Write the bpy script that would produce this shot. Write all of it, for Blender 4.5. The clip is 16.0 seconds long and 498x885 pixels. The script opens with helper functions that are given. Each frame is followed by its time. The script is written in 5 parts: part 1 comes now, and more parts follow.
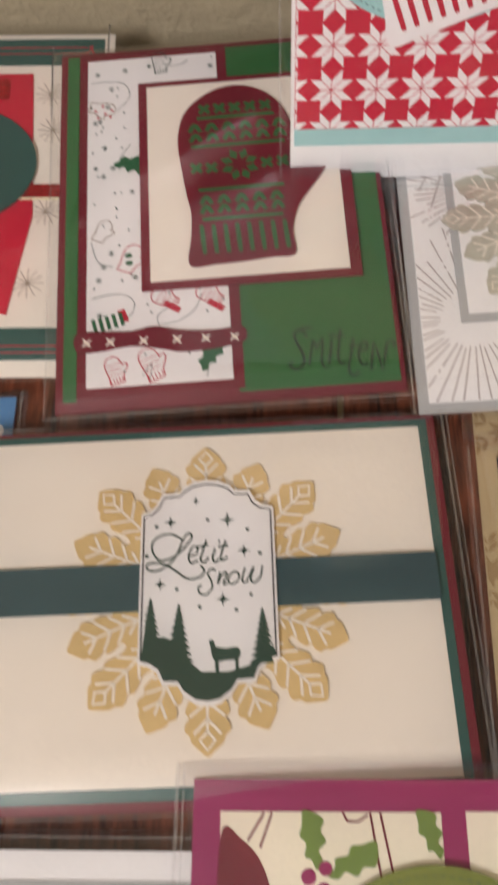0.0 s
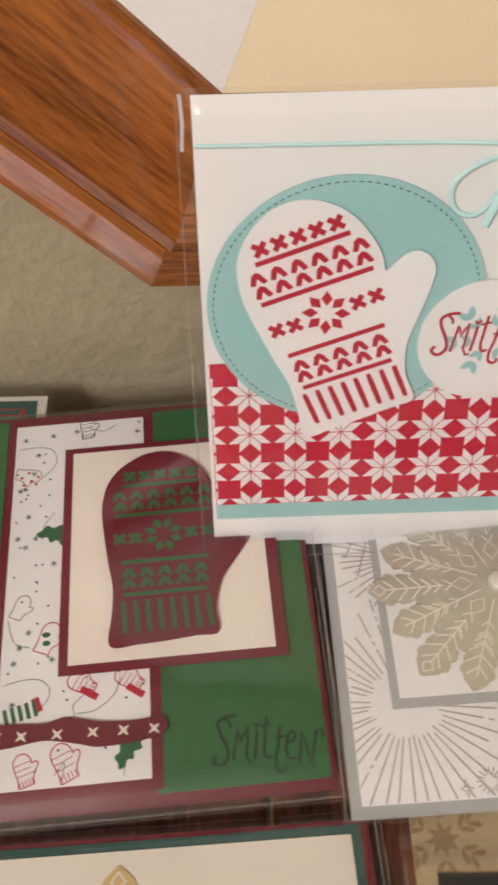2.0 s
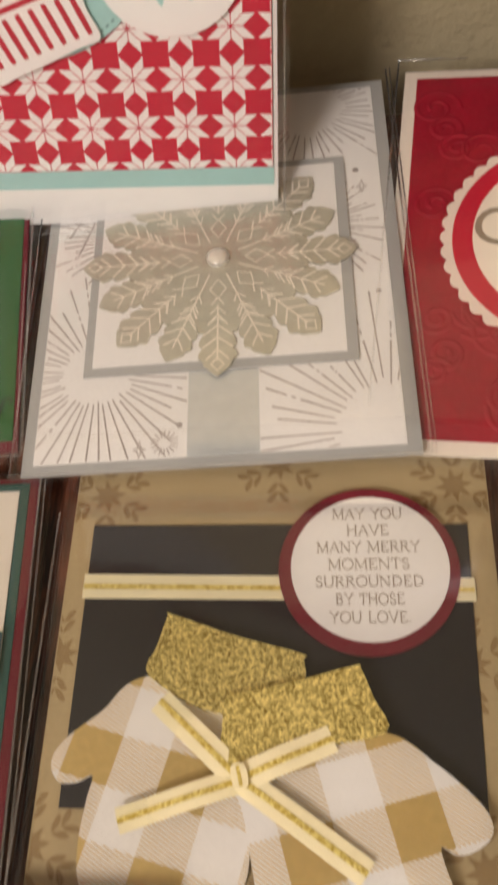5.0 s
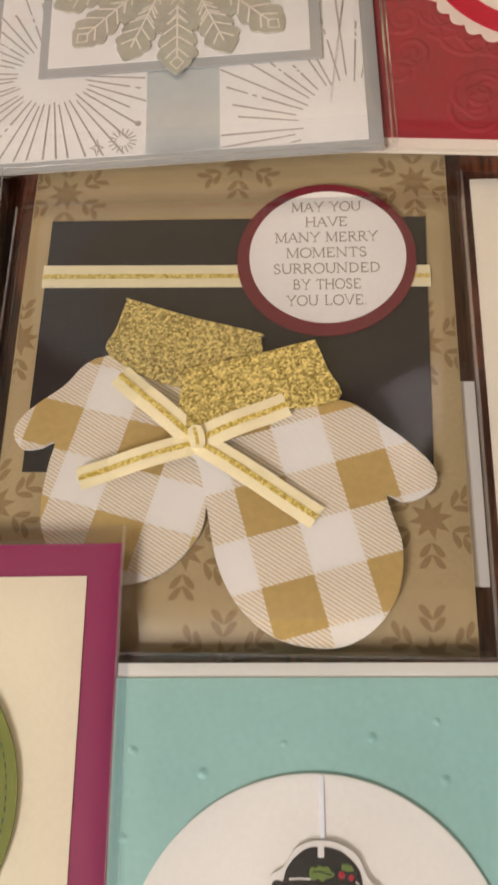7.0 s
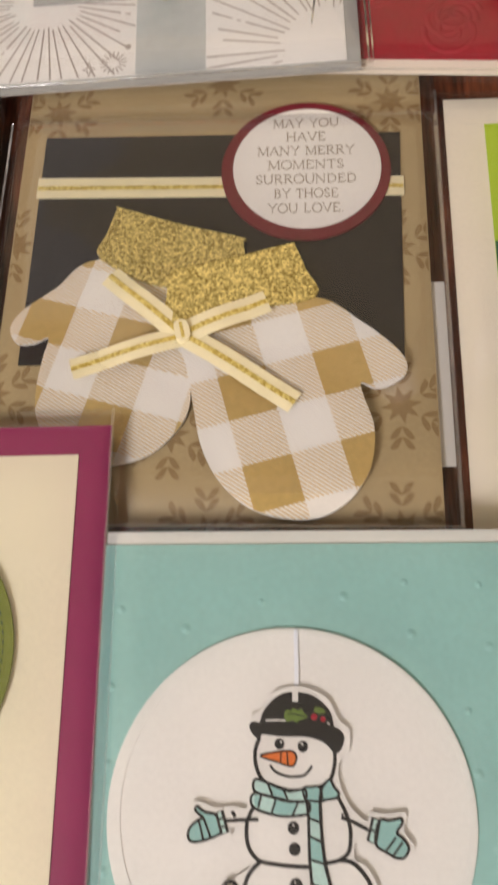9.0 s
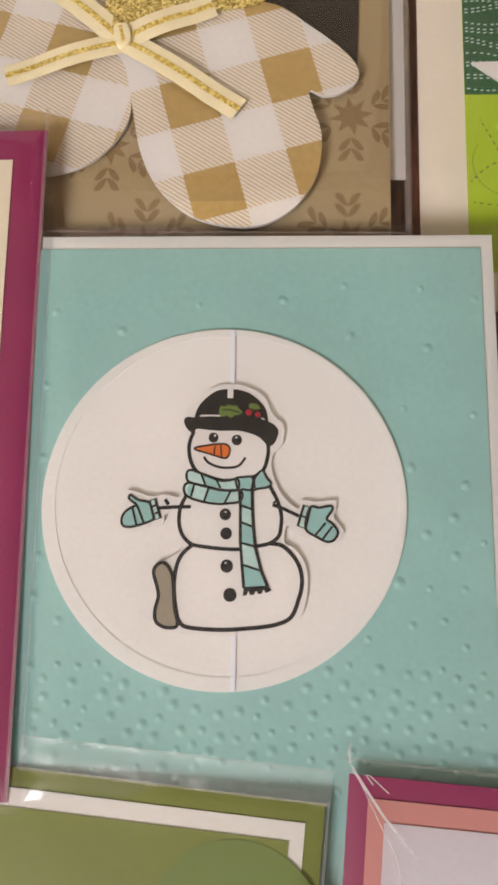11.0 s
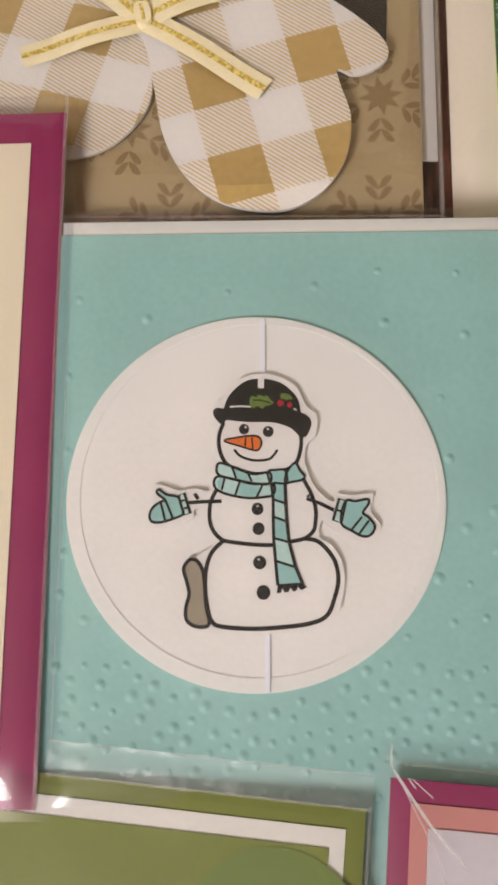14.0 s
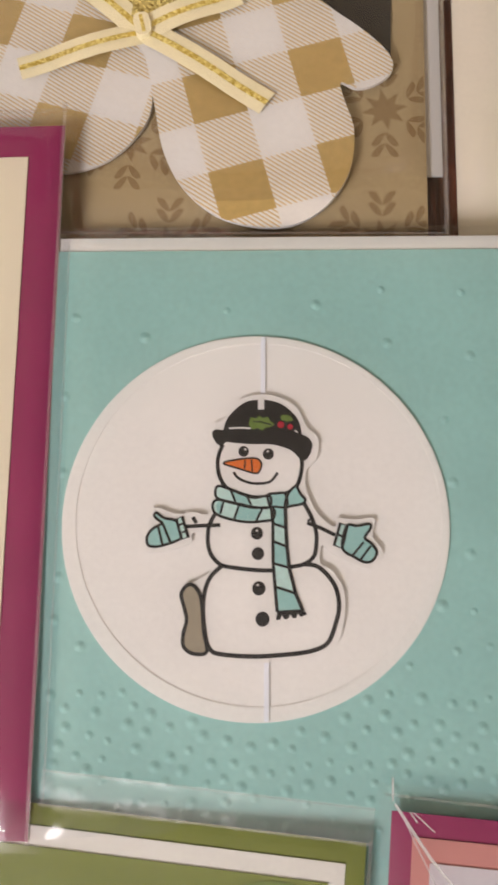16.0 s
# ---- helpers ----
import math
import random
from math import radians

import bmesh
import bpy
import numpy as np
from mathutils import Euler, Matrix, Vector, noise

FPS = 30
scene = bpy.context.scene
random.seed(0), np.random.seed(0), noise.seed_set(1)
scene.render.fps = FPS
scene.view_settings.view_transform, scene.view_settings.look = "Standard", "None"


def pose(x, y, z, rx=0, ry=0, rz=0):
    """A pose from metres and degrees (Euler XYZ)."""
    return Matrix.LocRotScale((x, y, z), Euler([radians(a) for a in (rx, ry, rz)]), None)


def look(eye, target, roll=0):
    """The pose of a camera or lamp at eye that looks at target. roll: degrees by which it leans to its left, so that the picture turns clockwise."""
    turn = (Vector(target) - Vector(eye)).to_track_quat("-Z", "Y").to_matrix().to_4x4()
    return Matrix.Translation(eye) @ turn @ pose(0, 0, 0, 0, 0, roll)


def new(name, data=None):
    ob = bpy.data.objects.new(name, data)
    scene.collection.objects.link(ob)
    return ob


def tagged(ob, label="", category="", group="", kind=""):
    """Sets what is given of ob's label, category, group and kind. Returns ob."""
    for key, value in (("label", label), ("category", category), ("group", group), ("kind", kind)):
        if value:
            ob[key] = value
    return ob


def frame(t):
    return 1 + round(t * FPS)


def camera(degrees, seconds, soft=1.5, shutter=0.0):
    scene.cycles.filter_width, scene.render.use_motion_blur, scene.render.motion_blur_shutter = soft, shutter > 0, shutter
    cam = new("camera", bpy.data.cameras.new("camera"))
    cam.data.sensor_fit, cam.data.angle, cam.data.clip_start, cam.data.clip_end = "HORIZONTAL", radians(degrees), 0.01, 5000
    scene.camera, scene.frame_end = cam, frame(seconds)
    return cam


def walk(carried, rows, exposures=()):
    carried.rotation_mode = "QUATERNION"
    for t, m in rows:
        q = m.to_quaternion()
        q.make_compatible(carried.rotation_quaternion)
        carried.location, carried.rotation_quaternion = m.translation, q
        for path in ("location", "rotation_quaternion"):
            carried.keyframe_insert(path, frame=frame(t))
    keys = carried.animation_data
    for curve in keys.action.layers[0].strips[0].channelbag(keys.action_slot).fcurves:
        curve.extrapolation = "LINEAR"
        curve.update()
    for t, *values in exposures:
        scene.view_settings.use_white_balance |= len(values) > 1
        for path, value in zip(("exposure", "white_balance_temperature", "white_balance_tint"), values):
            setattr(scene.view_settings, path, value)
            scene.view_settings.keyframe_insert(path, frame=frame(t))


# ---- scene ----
cam = camera(31.23, 16.0, soft=2.9, shutter=0.5)
PATH = [
    (0, -0.04738, -0.10917, 0.24793, 25.721, 5.286, 1.635),
    (0.2, -0.04623, -0.09729, 0.25389, 25.233, 6.316, 1.942),
    (0.5, -0.05505, -0.09013, 0.25219, 28.159, 4.743, 2.441),
    (0.7, -0.05409, -0.08119, 0.25951, 28.251, 4.538, 1.945),
    (1, -0.05180, -0.07905, 0.25574, 30.898, 3.473, 0.336),
    (1.2, -0.04568, -0.07213, 0.25519, 31.092, 3.782, -0.106),
    (1.5, -0.04525, -0.06984, 0.26078, 36.903, 3.784, -0.703),
    (1.7, -0.04302, -0.06192, 0.26484, 38.375, 4.478, -0.857),
    (2, -0.03120, -0.06284, 0.26465, 39.831, 4.374, -0.227),
    (2.5, -0.01094, -0.06186, 0.25985, 39.205, 4.898, 1.100),
    (2.7, 0.00526, -0.05975, 0.25758, 39.158, 5.619, 1.561),
    (3, 0.01812, -0.06077, 0.25844, 38.886, 4.990, 1.063),
    (3.3, 0.03342, -0.05953, 0.25641, 36.975, 5.055, 0.650),
    (3.5, 0.03886, -0.06372, 0.24721, 36.074, 4.696, 0.534),
    (4, 0.05125, -0.06875, 0.24012, 34.699, 5.221, 0.886),
    (4.2, 0.05814, -0.07177, 0.23564, 33.514, 5.597, 1.110),
    (6.3, 0.06552, -0.12589, 0.20456, 23.440, 4.419, 1.742),
    (6.5, 0.06632, -0.12759, 0.20393, 22.430, 3.990, 1.541),
    (7, 0.06602, -0.13550, 0.20077, 20.953, 3.741, 1.098),
    (7.5, 0.06367, -0.14183, 0.20127, 20.794, 4.305, 1.003),
    (8, 0.06092, -0.14275, 0.20466, 21.727, 3.805, 0.560),
    (8.5, 0.06502, -0.15031, 0.20976, 22.242, 2.887, -1.356),
    (8.7, 0.06764, -0.15982, 0.20420, 22.705, 3.428, -0.615),
    (9, 0.07044, -0.16328, 0.20379, 20.686, 3.583, 1.064),
    (9.3, 0.07490, -0.17404, 0.19425, 19.002, 3.080, 1.401),
    (9.5, 0.08037, -0.18489, 0.19322, 15.364, 2.289, 0.835),
    (10, 0.08214, -0.19390, 0.19211, 13.250, 2.871, 1.533),
    (12.5, 0.07974, -0.19981, 0.18368, 12.225, 2.807, 0.930),
    (13, 0.07799, -0.19929, 0.18221, 12.277, 2.678, 0.779),
    (13.5, 0.07389, -0.19894, 0.18423, 12.819, 2.686, 0.964),
    (14, 0.07491, -0.19693, 0.18267, 12.601, 2.949, 0.982),
    (14.5, 0.07916, -0.19665, 0.17811, 11.968, 2.770, 0.787),
    (15, 0.07885, -0.19405, 0.17925, 12.472, 2.831, 1.102),
    (15.5, 0.08031, -0.19324, 0.17824, 12.357, 3.256, 0.942),
    (16, 0.07505, -0.19194, 0.18009, 12.608, 2.987, 1.277),
]
walk(cam, [(t, pose(x, y, z, a, b, c)) for t, x, y, z, a, b, c in PATH],
     [(0, 0.01, 6280, 12), (1.5, -0.04, 6520, 10), (3, 0.02, 6450, 10), (4, 0.01, 6800, 10), (6.5, 0.02, 7150, 12), (7.2, 0.0, 6600, 10), (9, 0.0, 6600, 10), (10, -0.08, 6540, 13), (16, -0.09, 6520, 13)])

# ---- light ----
world = bpy.data.worlds.new("room_air")
scene.world = world
world.use_nodes = True
world.node_tree.nodes["Background"].inputs[0].default_value = (1.0, 0.93, 0.92, 1)
world.node_tree.nodes["Background"].inputs[1].default_value = 0.01


def area_lamp(name, eye, target, size, watts, rgb):
    data = bpy.data.lights.new(name, "AREA")
    data.shape, data.size, data.energy, data.color = "DISK", size, watts, rgb
    ob = new(name, data)
    ob.matrix_world = look(eye, target)
    return ob


lamp = bpy.data.lights.new("ceiling_lamp_light", "POINT")
lamp.shadow_soft_size, lamp.energy, lamp.color = 0.26, 84.0, (0.965, 0.915, 0.925)
new("ceiling_lamp_light", lamp).matrix_world = pose(-0.72, -1.35, 1.22)
# Weak fill added from the right; no window or lamp stands there.
area_lamp("side_fill", (1.75, -1.2, 0.75), (0.2, 0.1, 0.1), 0.9, 2.0, (1.0, 0.93, 0.90))


# ---- materials ----
def lin(rgb):
    return tuple((c / 255 / 12.92) if c <= 10 else ((c / 255 + 0.055) / 1.055) ** 2.4 for c in rgb)


def material(name, rgb, rough=0.7, vary=0.10, fine=900.0, coarse=45.0, bump=0.15, metal=0.0, stretch=(1, 1, 1), rgb2=None, coat=0.0, spec=0.5, deep=0.0004):
    """Paint, paper or wood: base colour with grain and clouds, and a fine relief."""
    m = bpy.data.materials.new(name)
    m.use_nodes = True
    t = m.node_tree
    b = t.nodes["Principled BSDF"]
    co = t.nodes.new("ShaderNodeTexCoord")
    mp = t.nodes.new("ShaderNodeMapping")
    mp.inputs["Scale"].default_value = stretch
    t.links.new(co.outputs["Object"], mp.inputs[0])
    n1, n2 = t.nodes.new("ShaderNodeTexNoise"), t.nodes.new("ShaderNodeTexNoise")
    n1.inputs["Scale"].default_value, n2.inputs["Scale"].default_value = fine, coarse
    n1.inputs["Detail"].default_value, n2.inputs["Detail"].default_value = 3, 4
    for n in (n1, n2):
        t.links.new(mp.outputs[0], n.inputs["Vector"])
    add = t.nodes.new("ShaderNodeMath")
    add.operation = "ADD"
    t.links.new(n1.outputs[0], add.inputs[0])
    t.links.new(n2.outputs[0], add.inputs[1])
    ramp = t.nodes.new("ShaderNodeMapRange")
    ramp.inputs[1].default_value, ramp.inputs[2].default_value = 0.7, 1.3
    t.links.new(add.outputs[0], ramp.inputs[0])
    mix = t.nodes.new("ShaderNodeMix")
    mix.data_type = "RGBA"
    c = lin(rgb)
    d = lin(rgb2) if rgb2 else tuple(v * (1 - vary) for v in c)
    e = c if rgb2 else tuple(min(1, v * (1 + vary * 0.5)) for v in c)
    mix.inputs[6].default_value, mix.inputs[7].default_value = (*d, 1), (*e, 1)
    t.links.new(ramp.outputs[0], mix.inputs[0])
    t.links.new(mix.outputs[2], b.inputs["Base Color"])
    b.inputs["Roughness"].default_value, b.inputs["Metallic"].default_value = rough, metal
    b.inputs["Coat Weight"].default_value, b.inputs["Specular IOR Level"].default_value = coat, spec
    if bump:
        bp = t.nodes.new("ShaderNodeBump")
        bp.inputs["Strength"].default_value, bp.inputs["Distance"].default_value = bump, deep
        t.links.new(add.outputs[0], bp.inputs["Height"])
        t.links.new(bp.outputs[0], b.inputs["Normal"])
    return m


def film_material(name, haze=0.006, gloss=1.65, wrinkle=0.4, scale=16.0, rough=0.09):
    """Clear sleeve: see-through, with a gloss that grows towards grazing and soft creases."""
    m = bpy.data.materials.new(name)
    m.use_nodes = True
    t = m.node_tree
    t.nodes.remove(t.nodes["Principled BSDF"])
    out = t.nodes["Material Output"]
    tr, gl, df = t.nodes.new("ShaderNodeBsdfTransparent"), t.nodes.new("ShaderNodeBsdfGlossy"), t.nodes.new("ShaderNodeBsdfDiffuse")
    df.inputs[0].default_value = (0.75, 0.75, 0.76, 1)
    gl.inputs["Roughness"].default_value = rough
    fr = t.nodes.new("ShaderNodeFresnel")
    fr.inputs[0].default_value = 1.45
    co, nz, bp = t.nodes.new("ShaderNodeTexCoord"), t.nodes.new("ShaderNodeTexNoise"), t.nodes.new("ShaderNodeBump")
    nz.inputs["Scale"].default_value, nz.inputs["Detail"].default_value, nz.inputs["Distortion"].default_value = scale, 2, 0.6
    bp.inputs["Strength"].default_value, bp.inputs["Distance"].default_value = wrinkle, 0.002
    t.links.new(co.outputs["Object"], nz.inputs["Vector"])
    t.links.new(nz.outputs[0], bp.inputs["Height"])
    t.links.new(bp.outputs[0], gl.inputs["Normal"])
    k = t.nodes.new("ShaderNodeMath")
    k.operation = "MULTIPLY"
    k.inputs[1].default_value = gloss
    t.links.new(fr.outputs[0], k.inputs[0])
    m1, m2 = t.nodes.new("ShaderNodeMixShader"), t.nodes.new("ShaderNodeMixShader")
    m1.inputs[0].default_value = haze
    t.links.new(tr.outputs[0], m1.inputs[1])
    t.links.new(df.outputs[0], m1.inputs[2])
    t.links.new(k.outputs[0], m2.inputs[0])
    t.links.new(m1.outputs[0], m2.inputs[1])
    t.links.new(gl.outputs[0], m2.inputs[2])
    t.links.new(m2.outputs[0], out.inputs[0])
    return m


def glitter_material(name, dark, light):
    """Glitter paper: tiny tilted metal flakes."""
    m = bpy.data.materials.new(name)
    m.use_nodes = True
    t = m.node_tree
    b = t.nodes["Principled BSDF"]
    co, vo = t.nodes.new("ShaderNodeTexCoord"), t.nodes.new("ShaderNodeTexVoronoi")
    vo.inputs["Scale"].default_value = 1900
    t.links.new(co.outputs["Object"], vo.inputs["Vector"])
    ramp = t.nodes.new("ShaderNodeMix")
    ramp.data_type = "RGBA"
    ramp.inputs[6].default_value, ramp.inputs[7].default_value = (*lin(dark), 1), (*lin(light), 1)
    sep = t.nodes.new("ShaderNodeSeparateColor")
    t.links.new(vo.outputs["Color"], sep.inputs[0])
    t.links.new(sep.outputs[0], ramp.inputs[0])
    t.links.new(ramp.outputs[2], b.inputs["Base Color"])
    b.inputs["Metallic"].default_value, b.inputs["Roughness"].default_value = 0.45, 0.30
    bp = t.nodes.new("ShaderNodeBump")
    bp.inputs["Strength"].default_value, bp.inputs["Distance"].default_value = 1.0, 0.0006
    t.links.new(vo.outputs["Color"], bp.inputs["Height"])
    t.links.new(bp.outputs[0], b.inputs["Normal"])
    return m


WHITE = material("white_card", (236, 233, 229), 0.75, 0.04)
CREAM = material("cream_card", (238, 229, 214), 0.75, 0.04)
BURGUNDY = material("burgundy_card", (114, 17, 38), 0.7, 0.14)
GREEN = material("green_card", (46, 104, 54), 0.7, 0.12)
SPRUCE = material("spruce_card", (36, 84, 78), 0.7, 0.12)
NAVY = material("teal_blue_band", (46, 79, 84), 0.7, 0.10)
RED = material("red_card", (196, 18, 54), 0.7, 0.10)
TEXRED = material("textured_red_card", (160, 4, 40), 0.6, 0.18, 500, 120, 0.5)
AQUA = material("aqua_card", (158, 202, 198), 0.7, 0.06)
PALEAQUA = material("pale_aqua_ink", (196, 226, 220), 0.7, 0.12, bump=0)
POOL = material("pool_blue_card", (157, 201, 196), 0.65, 0.08)
MAGENTA = material("magenta_card", (150, 30, 92), 0.65, 0.12)
PINK = material("pink_card", (206, 142, 136), 0.7, 0.06)
LILAC = material("pale_lilac_paper", (208, 204, 209), 0.7, 0.05)
OLIVE = material("olive_card", (124, 134, 54), 0.7, 0.10)
LIME = material("lime_card", (178, 206, 48), 0.7, 0.06)
BUTTER = material("butter_cream_card", (240, 232, 207), 0.75, 0.04)
FOILSTRIP = material("pale_silver_foil_paper", (212, 216, 216), 0.28, 0.06, 300, 40, 0.1, 0.40)
ACETATE = material("frosted_acetate", (236, 238, 246), 0.3, 0.03, bump=0)
KRAFT = material("kraft_card", (178, 158, 119), 0.8, 0.10)
KRAFTINK = material("brown_ink", (150, 125, 86), 0.85, 0.10, bump=0)
BLACK = material("black_card", (16, 16, 24), 0.6, 0.15, bump=0.03)
GREY = material("grey_card", (174, 174, 171), 0.65, 0.06)
BLUE = material("blue_card", (86, 140, 186), 0.7, 0.08)
GOLDFLAKE = material("gold_shimmer_card", (224, 196, 138), 0.45, 0.12, 2500, 60, 0.3, 0.25)
GOLDFOIL = material("gold_foil", (207, 180, 118), 0.36, 0.12, 600, 30, 0.1, 0.3)
SILVERFOIL = material("silver_foil", (206, 202, 186), 0.30, 0.10, 300, 40, 0.12, 0.48)
GOLDLINE = material("gold_line_print", (224, 198, 148), 0.5, 0.10, bump=0, metal=0.15)
INKGREY = material("silver_ink", (184, 174, 168), 0.5, 0.10, bump=0, metal=0.3)
INKBLACK = material("black_ink", (13, 12, 14), 0.6, 0.10, bump=0)
INKGREEN = material("dark_green_ink", (28, 66, 52), 0.6, 0.10, bump=0)
STAMPGREEN = material("deep_stamp_green", (20, 56, 34), 0.6, 0.10, bump=0)
INKRED = material("red_ink", (184, 20, 50), 0.6, 0.10, bump=0)
INKBROWN = material("taupe_ink", (150, 136, 118), 0.6, 0.10, bump=0)
ORANGE = material("orange_ink", (226, 116, 40), 0.6, 0.12, bump=0)
TAUPE = material("taupe_fill", (166, 156, 136), 0.6, 0.10, bump=0)
HOLLY = material("holly_leaf_ink", (112, 138, 60), 0.6, 0.15, bump=0)
DEEPGREEN = material("deep_green_print", (34, 96, 60), 0.7, 0.12, 900, 200)
TWINE = material("aqua_twine", (204, 238, 233), 0.9, 0.06, 3000, 200, 0.06)
RIBBON = material("cream_ribbon", (244, 234, 196), 0.8, 0.06, 3000, 200, 0.5)
RIBBONRED = material("burgundy_ribbon", (112, 20, 40), 0.8, 0.2, 2500, 200, 0.6)
GLITTER = glitter_material("gold_glitter", (140, 118, 52), (255, 240, 160))
GLITTERGOLD = glitter_material("gold_thread", (206, 178, 76), (255, 242, 160))
GLITTERRED = glitter_material("red_glitter", (110, 8, 14), (220, 40, 50))
FILM = film_material("clear_sleeve")
FILMEDGE = film_material("sleeve_seam", 0.05, 1.7, 0.4, 60.0, 0.16)
FILMFLAP = film_material("crinkled_sleeve_flap", 0.10, 0.6, 0.5, 90.0, 0.3)
# Whitish film for crease glints: the highlight is put into its haze.
FILMGLINT = film_material("crease_glint", 0.5, 2.2, 0.3, 60.0, 0.12)
GEM = material("clear_gem", (205, 200, 190), 0.08, 0.05, bump=0, coat=1.0, spec=0.8)
WALL = material("orange_peel_wall_paint", (166, 154, 126), 0.8, 0.05, 200, 60, 0.6, deep=0.0020)
OAK = material("orange_oak", (174, 103, 42), 0.26, 0.3, 90, 9, 0.05, 0, (0.8, 8, 9), (94, 46, 16), 0.7)
CANVAS = material("cream_panel", (240, 224, 188), 0.8, 0.05, 1500, 30, 0.2)
PLANK = material("dark_walnut", (138, 78, 52), 0.45, 0.3, 110, 18, 0.2, 0, (7, 0.8, 7), (36, 18, 13), 0.15)
CEIL = material("white_ceiling_paint", (232, 226, 214), 0.9, 0.04, 300, 20, 0.3)
CARPET = material("beige_carpet", (150, 132, 108), 0.95, 0.2, 900, 60, 0.8)


# ---- shapes, in millimetres of a card's own plane ----
def rect(x0, y0, x1, y1):
    return [(x0, y0), (x1, y0), (x1, y1), (x0, y1)]


def ring(cx, cy, rx, ry=None, n=72, a0=0.0, a1=360.0):
    ry = rx if ry is None else ry
    k = n if abs(a1 - a0) >= 360 else n + 1
    return [(cx + rx * math.cos(radians(a0 + (a1 - a0) * i / n)), cy + ry * math.sin(radians(a0 + (a1 - a0) * i / n))) for i in range(k)]


def spline(pts, closed=True, n=8):
    out, m = [], len(pts)
    for i in range(m if closed else m - 1):
        p0, p1, p2, p3 = (pts[(i + k) % m] if closed else pts[min(max(i + k, 0), m - 1)] for k in (-1, 0, 1, 2))
        for j in range(n):
            t = j / n
            out.append(tuple(0.5 * (2 * b + (c - a) * t + (2 * a - 5 * b + 4 * c - d) * t * t + (3 * b - a - 3 * c + d) * t ** 3) for a, b, c, d in zip(p0, p1, p2, p3)))
    if not closed:
        out.append(tuple(pts[-1]))
    return out


def placed(poly, x, y, a=0.0, s=1.0):
    c, d = math.cos(radians(a)) * s, math.sin(radians(a)) * s
    return [(x + c * u - d * v, y + d * u + c * v) for u, v in poly]


def stroke(line, w, closed=False):
    """The outline of a pen line of width w."""
    pts = [Vector(p) for p in line]
    m, left, right = len(pts), [], []
    for i, p in enumerate(pts):
        a = pts[(i - 1) % m] if closed or i else p
        b = pts[(i + 1) % m] if closed or i < m - 1 else p
        d = (b - a)
        d = d.normalized() if d.length > 1e-6 else Vector((1, 0))
        q = Vector((-d.y, d.x)) * w / 2
        left.append(p + q)
        right.append(p - q)
    if closed:
        left.append(left[0])
        right.append(right[0])
    return [[tuple(left[i]), tuple(right[i]), tuple(right[i + 1]), tuple(left[i + 1])] for i in range(len(left) - 1)]


def clip(poly, cell):
    """The part of a polygon inside a convex cell (anticlockwise)."""
    for i in range(len(cell)):
        (ax, ay), (bx, by) = cell[i], cell[(i + 1) % len(cell)]
        side = lambda p: (bx - ax) * (p[1] - ay) - (by - ay) * (p[0] - ax)  # noqa: E731
        out = []
        for j, p in enumerate(poly):
            q = poly[(j + 1) % len(poly)]
            sp, sq = side(p), side(q)
            if sp >= 0:
                out.append(p)
            if (sp >= 0) != (sq >= 0):
                k = sp / (sp - sq)
                out.append((p[0] + k * (q[0] - p[0]), p[1] + k * (q[1] - p[1])))
        poly = out
        if len(poly) < 3:
            return []
    return poly


def sheet(polys, z, th=0.3):
    """Cut paper (or, with no thickness, ink): the polygons with their top at z."""
    bm = bmesh.new()
    for poly in polys:
        area = sum(a[0] * b[1] - b[0] * a[1] for a, b in zip(poly, poly[1:] + poly[:1]))
        poly = poly if area > 0 else poly[::-1]
        top = [bm.verts.new((x / 1000, y / 1000, z / 1000)) for x, y in poly]
        bm.faces.new(top)
        if th:
            low = [bm.verts.new((x / 1000, y / 1000, (z - th) / 1000)) for x, y in poly]
            for i in range(len(top)):
                j = (i + 1) % len(top)
                bm.faces.new((top[i], low[i], low[j], top[j]))
            bm.faces.new(low[::-1])
    return bm


def framed(outer, inner, z, th=0.3):
    """A flat frame between two outlines with as many corners."""
    bm = bmesh.new()
    rows = [[bm.verts.new((x / 1000, y / 1000, h / 1000)) for x, y in poly] for poly, h in ((outer, z - th), (outer, z), (inner, z), (inner, z - th))]
    m = len(outer)
    for a, b in zip(rows, rows[1:]):
        for i in range(m):
            bm.faces.new((a[i], a[(i + 1) % m], b[(i + 1) % m], b[i]))
    return bm


def part(name, bm, mat, parent, label="", smooth=False, shadow=True):
    me = bpy.data.meshes.new(name)
    bm.to_mesh(me)
    bm.free()
    me.materials.append(mat)
    if smooth:
        me.polygons.foreach_set("use_smooth", [True] * len(me.polygons))
    ob = new(name, me)
    ob.parent = parent
    ob.visible_shadow = shadow
    if label:
        ob["label"] = label
    return ob


def inked(name, polys, z, mat, parent, label=""):
    ob = part(name, sheet([p for p in polys if len(p) > 2], z, 0), mat, parent, label)
    return ob


def inked_each(name, polys, z, mat, parent, label=""):
    for p in polys:
        inked(name, p if isinstance(p[0], list) else [p], z, mat, parent, label)


